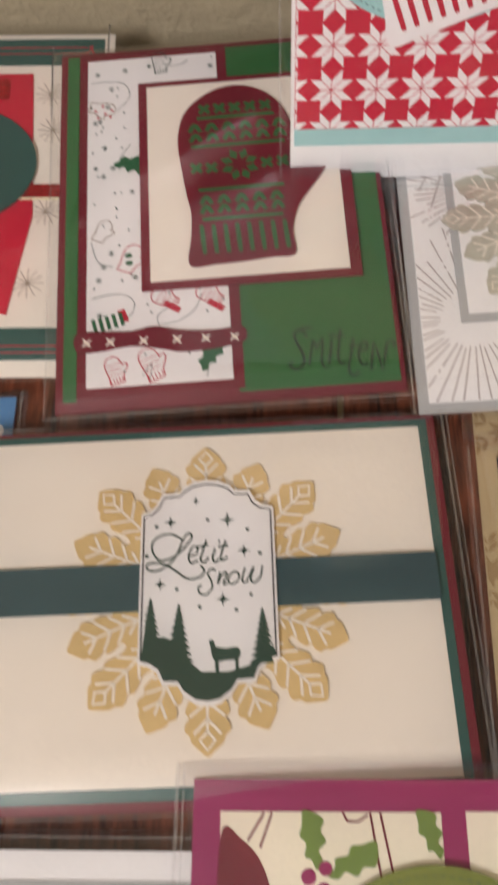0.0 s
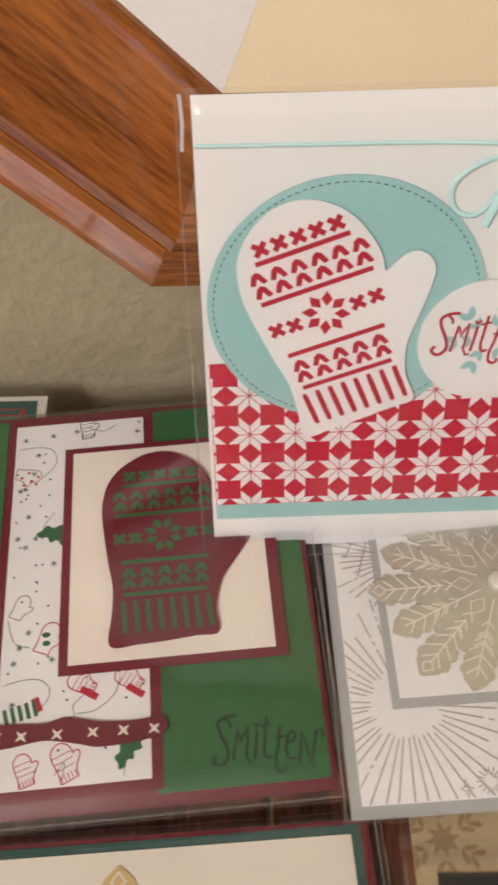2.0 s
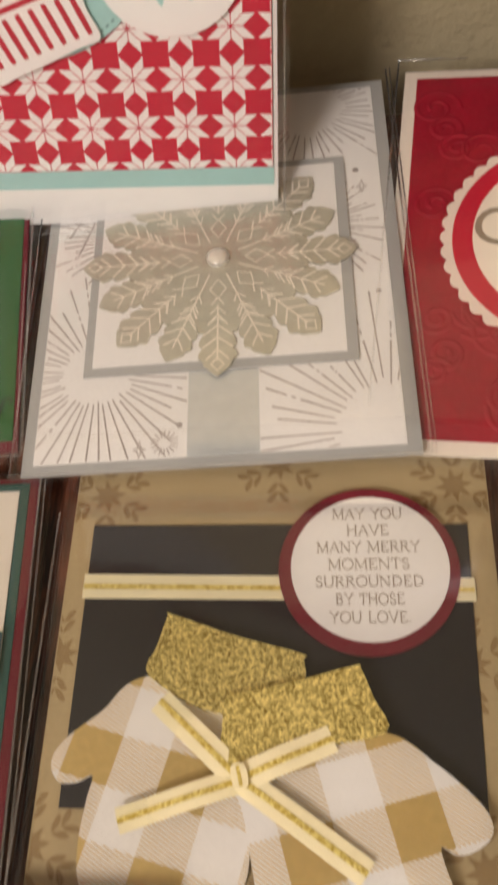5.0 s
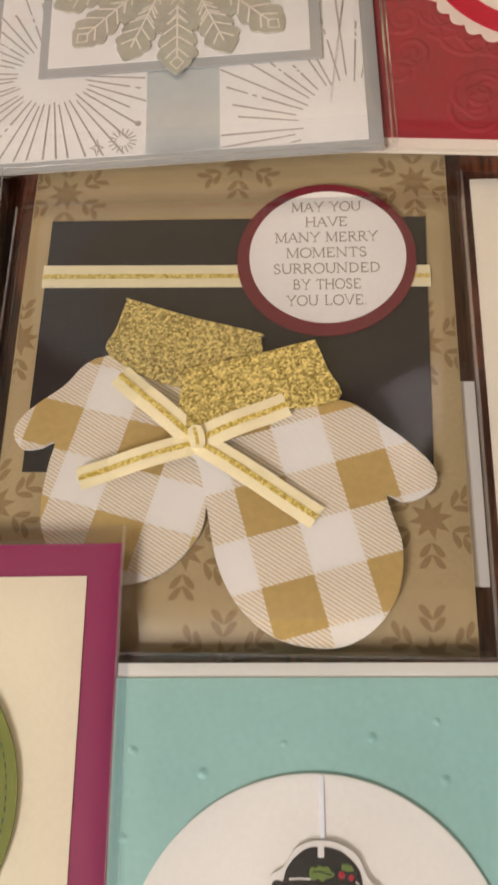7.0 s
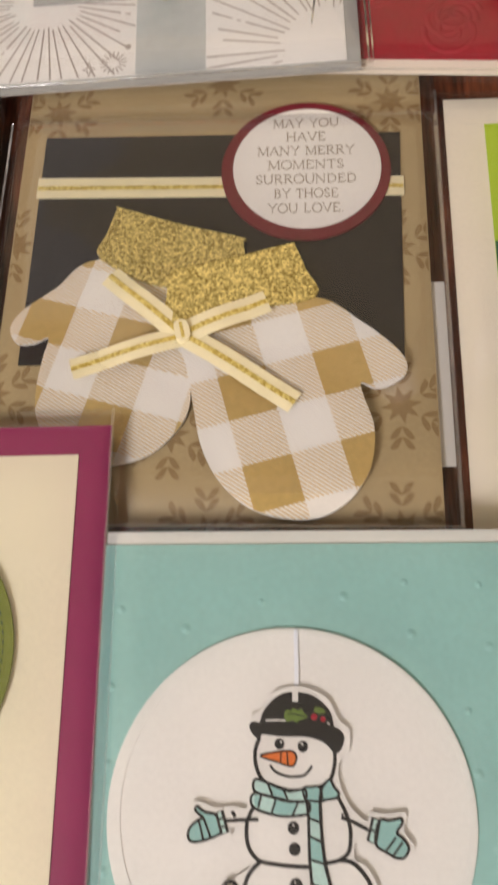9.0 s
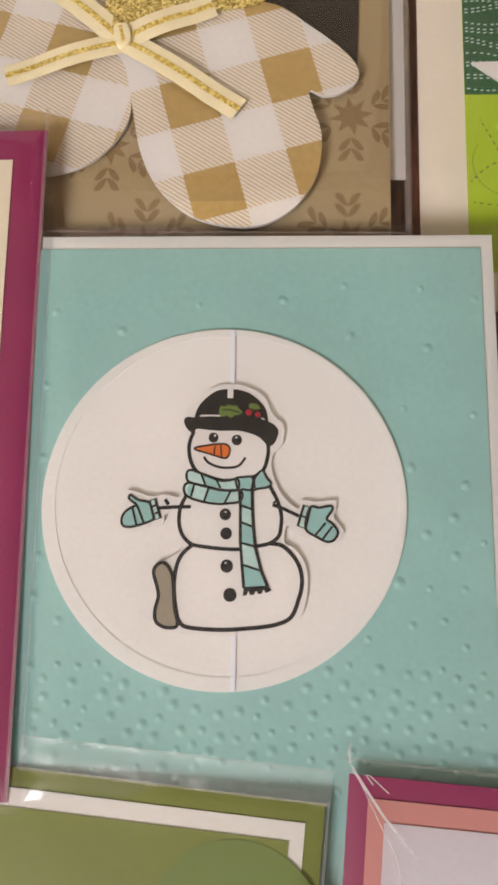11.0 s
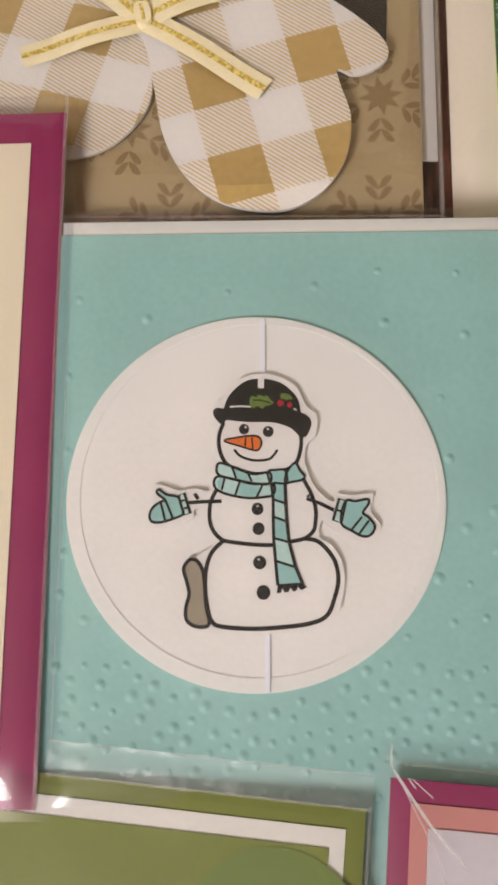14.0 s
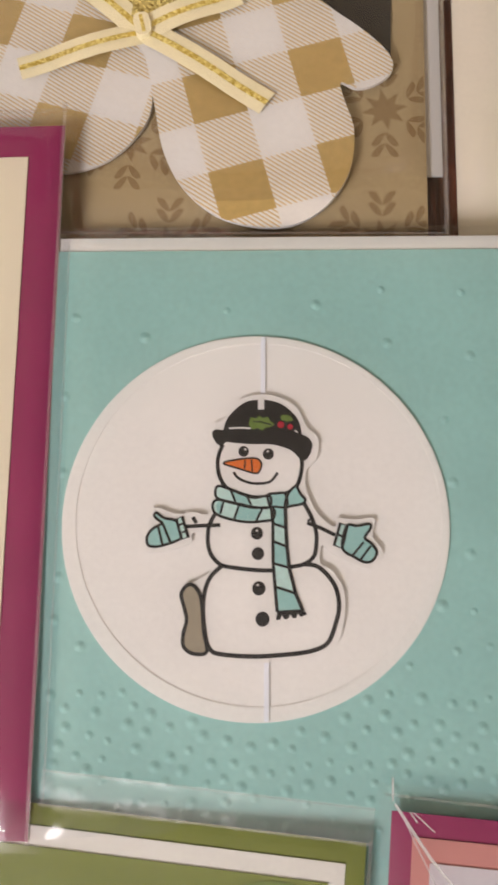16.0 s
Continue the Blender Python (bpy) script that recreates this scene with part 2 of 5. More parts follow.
def lettering(name, body, x, y, z, size, mat, parent, label="", align="CENTER", shear=0.0, stretch=1.0, a=0.0, bold=0.0):
    """Words in the built-in font, laid flat."""
    cu = bpy.data.curves.new(name, "FONT")
    cu.body, cu.size, cu.align_x, cu.shear, cu.offset = body, size / 1000, align, shear, bold / 1000
    cu.resolution_u = 4
    ob = new(name, cu)
    me = bpy.data.meshes.new_from_object(ob.evaluated_get(bpy.context.evaluated_depsgraph_get()))
    bpy.data.objects.remove(ob)
    me.transform(pose(x / 1000, y / 1000, z / 1000, 0, 0, a) @ Matrix.Diagonal((stretch, 1, 1, 1)))
    me.materials.clear()
    me.materials.append(mat)
    ob = new(name, me)
    ob.parent = parent
    if label:
        ob["label"] = label
    return ob


# The word Smitten as pen lines, in millimetres from its lower left.
SMITTEN = (
    ("S", 0.95, [(7.2, 13.0), (4.7, 12.9), (2.8, 12.2), (1.9, 11.0), (2.4, 8.6), (3.7, 5.4), (4.2, 2.6), (3.0, 0.5), (1.2, 0.2), (0.0, 1.5), (0.9, 2.8)], [(5.3, 9.8), (5.1, 11.2), (3.8, 12.5)]),
    ("M", 0.75, [(5.4, 0.9), (6.2, 4.7), (7.2, 9.1), (7.7, 7.6), (7.8, 5.7), (9.0, 8.0), (10.0, 9.8), (9.7, 6.2), (9.0, 1.9), (9.9, -0.3), (11.0, 0.2)]),
    ("i", 0.85, [(12.5, 8.7), (11.9, 5.0), (11.1, 0.9)], [(11.7, 10.6), (12.5, 9.6), (13.4, 10.7)]),
    ("t", 0.85, [(15.3, 12.0), (14.5, 7.2), (13.9, 2.8), (14.6, 0.8), (15.9, 1.3)], [(13.4, 9.3), (16.4, 9.9)]),
    ("t", 0.85, [(18.7, 8.9), (17.7, 3.8), (16.6, -0.1), (17.0, -2.7), (18.6, -3.0), (19.3, -1.6)], [(17.1, 6.2), (19.9, 6.2)]),
    ("e", 0.8, [(20.0, 4.3), (22.1, 5.0), (22.4, 6.8), (21.3, 7.2), (20.2, 5.3), (19.7, 2.5), (20.5, 0.1), (22.3, 0.4)]),
    ("N", 0.85, [(22.8, -2.0), (23.5, 2.4), (24.5, 7.3), (25.3, 3.0), (26.1, -2.6), (27.2, 2.4), (28.2, 6.5), (29.7, 7.0), (30.4, 6.2), (29.7, 5.0)]),
)


def hand_word(x, y, z, s, mat, parent, label, a=0.0):
    """The word Smitten, letter by letter on an uneven line."""
    for k, (letter, wide, *lines) in enumerate(SMITTEN):
        pen = []
        for n, line in enumerate(lines):
            smooth = line if letter in "MN" else spline(line, False, 5)
            pen += stroke(placed(smooth, x, y, a, s), wide * s * (1 if n == 0 else 0.8))
        inked("letter", pen, z + 0.004 * k, mat, parent, label)


# Roman capitals as pen lines in a box one unit high: width, lines, and the ends that carry a serif.
CAPITALS = {
    "M": (1.06, [[(0.12, 0), (0.15, 1)], [(0.15, 1), (0.52, 0.05)], [(0.52, 0.05), (0.89, 1)], [(0.89, 1), (0.92, 0)]], [(0.12, 0), (0.10, 1), (0.94, 1), (0.92, 0)]),
    "A": (0.92, [[(0.10, 0), (0.46, 1)], [(0.46, 1), (0.82, 0)], [(0.23, 0.36), (0.69, 0.36)]], [(0.10, 0), (0.82, 0)]),
    "Y": (0.88, [[(0.10, 1), (0.44, 0.48)], [(0.44, 0.48), (0.78, 1)], [(0.44, 0.5), (0.44, 0)]], [(0.10, 1), (0.78, 1), (0.44, 0)]),
    "O": (0.98, [ring(0.49, 0.5, 0.42, 0.5, 22, 0, 359)], []),
    "U": (0.92, [[(0.14, 1), (0.14, 0.36), (0.22, 0.1), (0.46, 0), (0.70, 0.1), (0.78, 0.36), (0.78, 1)]], [(0.14, 1), (0.78, 1)]),
    "H": (0.94, [[(0.16, 0), (0.16, 1)], [(0.78, 0), (0.78, 1)], [(0.16, 0.52), (0.78, 0.52)]], [(0.16, 0), (0.16, 1), (0.78, 0), (0.78, 1)]),
    "V": (0.88, [[(0.08, 1), (0.44, 0)], [(0.44, 0), (0.80, 1)]], [(0.08, 1), (0.80, 1)]),
    "E": (0.78, [[(0.18, 0), (0.18, 1)], [(0.1, 0.97), (0.64, 0.97), (0.66, 0.8)], [(0.18, 0.52), (0.5, 0.52)], [(0.1, 0.03), (0.66, 0.03), (0.70, 0.22)]], []),
    "N": (0.98, [[(0.15, 0), (0.15, 1)], [(0.12, 1), (0.80, 0)], [(0.80, 0), (0.80, 1)]], [(0.15, 0), (0.08, 1), (0.80, 1)]),
    "R": (0.86, [[(0.18, 0), (0.18, 1)], [(0.18, 0.98), (0.46, 0.98), (0.62, 0.87), (0.62, 0.66), (0.46, 0.53), (0.18, 0.51)], [(0.38, 0.52), (0.74, 0.02)]], [(0.18, 0), (0.12, 1), (0.78, 0)]),
    "S": (0.68, [spline([(0.54, 0.78), (0.44, 0.96), (0.28, 0.98), (0.13, 0.84), (0.18, 0.62), (0.36, 0.50), (0.54, 0.36), (0.56, 0.14), (0.38, 0.01), (0.20, 0.05), (0.11, 0.24)], False, 3)], []),
    "T": (0.80, [[(0.06, 0.8), (0.08, 0.97), (0.72, 0.97), (0.74, 0.8)], [(0.40, 0.97), (0.40, 0)]], [(0.40, 0)]),
    "D": (0.94, [[(0.18, 0), (0.18, 1)], [(0.10, 0.97), (0.46, 0.97), (0.72, 0.82), (0.82, 0.5), (0.72, 0.18), (0.46, 0.03), (0.10, 0.03)]], []),
    "B": (0.82, [[(0.18, 0), (0.18, 1)], [(0.10, 0.97), (0.44, 0.97), (0.58, 0.86), (0.58, 0.66), (0.44, 0.54), (0.18, 0.53)], [(0.44, 0.54), (0.64, 0.42), (0.66, 0.18), (0.50, 0.03), (0.10, 0.03)]], []),
    "L": (0.76, [[(0.18, 0), (0.18, 1)], [(0.10, 0.03), (0.64, 0.03), (0.68, 0.24)]], [(0.18, 1)]),
    ".": (0.34, [[(0.11, 0.05), (0.21, 0.05)]], []),
    " ": (0.46, [], []),
}


def roman_line(words, x, y, z, tall, wide, mat, parent, a=0.0, pen=0.30):
    """A line of engraved capitals, centred at x and fitted to its width."""
    full = sum(CAPITALS[c][0] for c in words)
    k, at, out = wide / full, 0.0, []
    for c in words:
        w, lines, feet = CAPITALS[c]
        for n, line in enumerate(lines):
            out += stroke(placed([((at + u) * k - wide / 2, v * tall) for u, v in line], x, y, a), pen * (0.62 if c in "MANVY" and n % 2 == 0 else 1.0))
        for u, v in feet:
            out += stroke(placed([((at + u - 0.13) * k - wide / 2, v * tall), ((at + u + 0.13) * k - wide / 2, v * tall)], x, y, a), pen * 0.6)
        at += w
    inked("sentiment_line", out, z, mat, parent)


def thing(name, m, label, category, group="", kind=""):
    ob = new(name)
    ob.empty_display_size = 0.02
    ob.matrix_world = m
    return tagged(ob, label, category, group, kind)


def card(name, where, label, w=108.0, h=140.0, base=WHITE, deep=1.6, y0=0.0):
    """A folded card lying in its sleeve: an empty at its lower corner and the folded stock as two leaves."""
    x, y, z, a, b, c = where
    root = thing(name, pose(x / 1000, y / 1000, z / 1000, a, b, c), label, "greeting card", "greeting cards on the table")
    part("card_front", sheet([rect(0, y0, w, h)], 0, 0.35), base, root)
    part("card_back", sheet([rect(0.4, y0 + 0.3, w - 0.3, h - 0.4)], -0.5, 0.35), base, root)
    part("envelope", sheet([rect(1.0, y0 + 0.8, w - 0.8, h - 1.2)], -1.0, deep - 1.0), WHITE, root, "white paper envelope behind the card")
    return root


def sleeve(root, w, h, z=2.2, over=(2.5, 2.5, 3.0, 2.5), seams=(), seed=0, low_from=999.0, deep=1.6):
    """The clear sleeve round a card: an upper skin that sags to its edges, with its folded seams."""
    l, r, b, t = over
    rng = random.Random(seed)
    bm = bmesh.new()
    nx, ny = 36, 46
    x0, x1, y0, y1 = -l, w + r, -b, h + t
    grid = []
    for j in range(ny + 1):
        row = []
        for i in range(nx + 1):
            u, v = i / nx, j / ny
            x, y = x0 + (x1 - x0) * u, y0 + (y1 - y0) * v
            inside = min(x - x0, x1 - x, (y - y0) * 4.5 / min(max(4.5, 4 * z), 12), y1 - y)
            lift = min(1.0, inside / 4.5)
            lift = lift * lift * (3 - 2 * lift)
            if y > low_from:
                lift *= max(0.12, 1 - (y - low_from) / 6)
            k = noise.noise((x * 0.05 + seed * 7.3, y * 0.05, seed)) * 0.35 * lift
            row.append(bm.verts.new((x / 1000, y / 1000, (0.15 * (1 - lift) + z * lift + k) / 1000)))
        grid.append(row)
    for j in range(ny):
        for i in range(nx):
            bm.faces.new((grid[j][i], grid[j][i + 1], grid[j + 1][i + 1], grid[j + 1][i]))
    part("clear_sleeve", bm, FILM, root, "clear glossy plastic sleeve", True, False)
    for k, (ax, ay, bx, by, wd) in enumerate(seams):
        part("sleeve_seam", sheet(stroke([(ax, ay), ((ax + bx) / 2 + rng.uniform(-0.2, 0.2), (ay + by) / 2), (bx, by)], wd), z + 0.5, 0.05), FILMEDGE, root, "whitish folded sleeve edge", False, False)


# Where the cards lie: lower left corner in millimetres, then the tilt about x, y and z in degrees.
KRAFTPOSE = (-6.67, -109.79, 8.43, -0.63, 0.18, -0.17)
TEALPOSE = (27.93, -221.61, 11.46, 1.55, 1.16, 0.88)
SILVERPOSE = (-22.16, 13.83, 9.73, 1.46, -0.98, 1.99)
GREENPOSE = (-132.50, 14.33, 12.15, 5.67, 2.20, 4.61)
SNOWPOSE = (-151.10, -100.68, 16.28, -1.85, 2.51, 3.34)
MAGPOSE = (-80.75, -229.38, 13.00, 0.55, -0.20, 1.01)
UPRIGHT = (-60.81, 101.32, 18.26, 74.31, 3.67, 1.56)
REDPOSE = (73.16, 20.36, 8.00, 3.32, -3.83, -6.70)
LIMEPOSE = (108.57, -124.65, 2.44, -0.47, -0.28, -0.11)
LEFTPOSE = (-231.54, 28.60, 14.15, 5.83, 4.66, 1.57)
OLIVEPOSE = (-26.10, -351.65, 11.30, 0.14, -1.25, -4.41)
PINKPOSE = (83.33, -356.39, 12.60, 0.33, 0.02, -3.62)


# ---- the room ----
def block(name, lo, hi, mat, parent=None, label=""):
    bm = bmesh.new()
    bmesh.ops.create_cube(bm, size=1.0)
    for v in bm.verts:
        v.co = Vector([lo[i] + (v.co[i] + 0.5) * (hi[i] - lo[i]) for i in range(3)])
    return part(name, bm, mat, parent, label)


WALL_Y, FLOOR_Z, TOP_Z = 0.192, -0.75, 1.65
for name, lo, hi, mat in (
    ("wall_north", (-2.0, WALL_Y, FLOOR_Z), (2.0, WALL_Y + 0.12, TOP_Z), WALL),
    ("wall_south", (-2.0, -3.12, FLOOR_Z), (2.0, -3.0, TOP_Z), WALL),
    ("wall_west", (-2.12, -3.12, FLOOR_Z), (-2.0, WALL_Y + 0.12, TOP_Z), WALL),
    ("wall_east", (2.0, -3.12, FLOOR_Z), (2.12, WALL_Y + 0.12, TOP_Z), WALL),
    ("ceiling", (-2.12, -3.12, TOP_Z), (2.12, WALL_Y + 0.12, TOP_Z + 0.1), CEIL),
    ("floor", (-2.12, -3.12, FLOOR_Z - 0.1), (2.12, WALL_Y + 0.12, FLOOR_Z), CARPET),
):
    tagged(block(name, lo, hi, mat), "plain beige textured painted surface of the room" if mat is WALL else "plain room surface", name.split("_")[0], kind="structure")

# The dark wooden table: planks that run towards the wall, on a frame with four legs.
table = thing("table", pose(0, 0, 0), "dark walnut plank table against the beige wall", "table")
rng = random.Random(4)
for i in range(13):
    x = -0.60 + i * 0.0925
    bm = bmesh.new()
    bmesh.ops.create_cube(bm, size=1.0)
    for v in bm.verts:
        v.co = Vector((v.co.x * 0.0905, v.co.y * 0.848, v.co.z * 0.024))
    bmesh.ops.bevel(bm, geom=bm.edges[:], offset=0.0015, segments=1, affect="EDGES")
    ob = part("plank", bm, PLANK, table)
    ob.location = (x + 0.046, 0.160 - 0.424, -0.0125 + rng.uniform(-0.0004, 0.0004))
for sx in (-0.56, 0.56):
    for sy in (-0.62, 0.12):
        block("leg", (sx - 0.03, sy - 0.03, FLOOR_Z), (sx + 0.03, sy + 0.03, -0.025), PLANK, table)
for sy in (-0.62, 0.12):
    block("apron", (-0.53, sy - 0.011, -0.11), (0.53, sy + 0.011, -0.025), PLANK, table)


def octagon_frame():
    """An eight-sided oak frame with mitred mouldings, hung on the wall, and a cream liner that slopes to its panel."""
    cx, inr = 0.030, 0.2400
    cz = 0.0795 + inr
    root = thing("wall_frame", Matrix.Translation((-0.0775, WALL_Y, 0.0760)) @ pose(0, 0, 0, 0, 3.2, 0) @ Matrix.Translation((cx + 0.0694, 0, cz - 0.0795)), "eight-sided orange oak frame with cream liner, hung on the wall", "picture frame")
    # (inset, reach from the wall) of the moulding, from its outer back edge to its inner edge
    prof = [(0.004, 0.000), (0.000, 0.004), (0.0, 0.027), (0.002, 0.0305), (0.005, 0.0315), (0.0150, 0.0335), (0.0180, 0.0325), (0.0192, 0.0285), (0.0205, 0.0300), (0.024, 0.0410), (0.028, 0.0420), (0.040, 0.0350), (0.054, 0.0258), (0.058, 0.0255), (0.061, 0.0265), (0.0640, 0.0258), (0.0655, 0.023)]
    liner = [(0.0640, 0.0245), (0.100, 0.0225), (0.130, 0.0210)]
    half = math.tan(radians(22.5))

    def side(rows, k):
        bm = bmesh.new()
        lines = []
        for d, y in rows:
            r = inr - d
            lines.append([bm.verts.new((s * r * half * 0.9995, -y, -r)) for s in (-1, 1)])
        for a, b in zip(lines, lines[1:]):
            bm.faces.new((a[0], a[1], b[1], b[0]))
        bm.normal_update()
        return bm
    for k in range(8):
        part("rail", side(prof, k), OAK, root).matrix_local = Matrix.Rotation(radians(45 * k), 4, "Y")
    for k in range(8):
        # The left sides are white: the paler light there is put into the colour.
        part("liner", side(liner, k), WHITE if k in (1, 2, 3) else CANVAS, root, "sloping liner, white for the paler light on it" if k in (1, 2, 3) else "cream sloping liner").matrix_local = Matrix.Rotation(radians(45 * k), 4, "Y")
    r = inr - 0.128
    bm = bmesh.new()
    bm.faces.new([bm.verts.new((r / math.cos(radians(22.5)) * math.sin(radians(22.5 + 45 * k)), -0.0205, -r / math.cos(radians(22.5)) * math.cos(radians(22.5 + 45 * k)))) for k in range(8)])
    part("panel", bm, CANVAS, root)


octagon_frame()


# ---- shared card ornaments ----
MITTEN = spline([(0, 0), (9, -0.6), (18, -0.7), (27, -0.4), (34, -0.2), (34.2, 8), (36.1, 14.8), (38.6, 19.5), (44, 26), (49.4, 33), (51.6, 37.4), (50.9, 41.4), (48.4, 43.6), (45.2, 43.8), (41.6, 42.6), (38.9, 41.6), (39.4, 46), (38.9, 50.7), (36.8, 57.5), (33.4, 62.9), (28.5, 67), (22.7, 69.2), (16, 69), (10.4, 66.6), (5.6, 63), (2.4, 58.6), (0.6, 53), (-0.2, 47.1), (0.2, 38), (1, 28), (2.0, 19.2), (1.2, 10)], True, 5)


def mitten_marks():
    """The knitted pattern of the mitten: ribs, bands, chevrons, crosses and a star."""
    marks = []
    for i in range(8):
        marks.append(placed(spline([(-0.72, 3.0), (0, 2.6), (0.72, 3.0), (0.72, 12.9), (0, 13.3), (-0.72, 12.9)], True, 2), 5.2 + i * 3.86, 0.9, 1))
    for y, x0, x1 in ((16.5, 5.4, 32.0), (28.0, 5.2, 33.6), (45.6, 4.2, 36.0), (57.3, 7.2, 33.6)):
        marks.append(rect(x0, y - 0.72, x1, y + 0.72))
    for y, x0, n, p in ((20.3, 7.2, 5, 5.85), (24.0, 7.4, 5, 5.82), (49.2, 6.1, 6, 5.7), (53.3, 6.1, 6, 5.75)):
        for i in range(n):
            c = x0 + i * p
            marks.append([(c - 2.5, y - 1.5), (c - 1.1, y - 1.9), (c, y + 0.1), (c + 1.1, y - 1.9), (c + 2.5, y - 1.5), (c + 1.3, y + 1.2), (c, y + 2.0), (c - 1.3, y + 1.2)])
    for x, y in [(10.0 + i * 5.25, 61.0) for i in range(5)] + [(5.3, 36.8), (10.4, 36.6), (28.9, 37.2), (34.2, 37.4)]:
        marks.append(placed([(-2.3, -1.2), (-1.2, -2.3), (0, -1.1), (1.2, -2.3), (2.3, -1.2), (1.1, 0), (2.3, 1.2), (1.2, 2.3), (0, 1.1), (-1.2, 2.3), (-2.3, 1.2), (-1.1, 0)], x, y))
    for k in range(8):
        marks.append(placed([(2.2, 0), (4.3, 1.55), (6.8, 0), (4.3, -1.55)], 19.8, 37.2, 22.5 + 45 * k))
    return [[(u, v - 0.05 * u) for u, v in q] for q in marks]


def flake_outline(r, n=16, inner=0.55, odd=0.9):
    """A die-cut snowflake of leaf-shaped arms."""
    arm = [(0.52, 0.0), (0.60, 0.62), (0.66, 0.76), (0.725, 0.88), (0.765, 0.87), (0.79, 0.70), (0.825, 0.80), (0.865, 0.80), (0.89, 0.60), (0.925, 0.52), (0.965, 0.25), (1.0, 0.0)]
    out = []
    for k in range(n):
        s = 1.0 if k % 2 == 0 else odd
        mid, w = 360 / n * k, 180 / n
        up = [(q * s * r, mid - w * f) for q, f in arm[1:]]
        up[0] = (inner * r, mid - w * 0.92)
        down = [(q * s * r, mid + w * f) for q, f in arm[1:-1]][::-1]
        down[-1] = (inner * r, mid + w * 0.92)
        out += up + down
    return spline([(q * math.cos(radians(a + 90)), q * math.sin(radians(a + 90))) for q, a in out], True, 3)


def flake_veins(r, n=16, odd=0.9, w=0.7, inner=0.3):
    lines = []
    for k in range(n):
        s = r * (1.0 if k % 2 == 0 else odd)
        a = 360 / n * k
        arms = [[(0, inner * s), (0, 0.88 * s)]]
        for y, d in ((0.50, 0.070), (0.59, 0.100), (0.69, 0.105), (0.79, 0.080)):
            arms += [[(0, y * s), (d * s, (y + 0.085) * s)], [(0, y * s), (-d * s, (y + 0.085) * s)]]
        if k % 2 == 0:
            arms.append([(0, 0.86 * s), (0.045 * s, 0.91 * s), (0, 0.965 * s), (-0.045 * s, 0.91 * s), (0, 0.86 * s)])
        for line in arms:
            lines += stroke(placed(line, 0, 0, a), w)
    return lines


# ---- the cards ----
def stitches(cx, cy, rx, ry, n, ln=1.5, w=0.3):
    out = []
    for k in range(n):
        a0 = 360 * k / n
        out += stroke(ring(cx, cy, rx, ry, 2, a0, a0 + 190 / n), w)
    return out


def upward(q):
    """The polygon, anticlockwise."""
    return q if sum(a[0] * b[1] - b[0] * a[1] for a, b in zip(q, q[1:] + q[:1])) > 0 else q[::-1]


def star8(x, y, r):
    """A quilt star: eight slanted petals that leave squares and diamonds between the stars."""
    out = []
    for sx, sy, turned in [(u, v, w) for u in (-1, 1) for v in (-1, 1) for w in (False, True)]:
        petal = []
        for u, v in ((0.05, 0.02), (0.47, 0.02), (0.95, 0.48), (0.48, 0.46)):
            u, v = (v, u) if turned else (u, v)
            petal.append((x + sx * u * r, y + sy * v * r))
        out.append(petal)
    return out


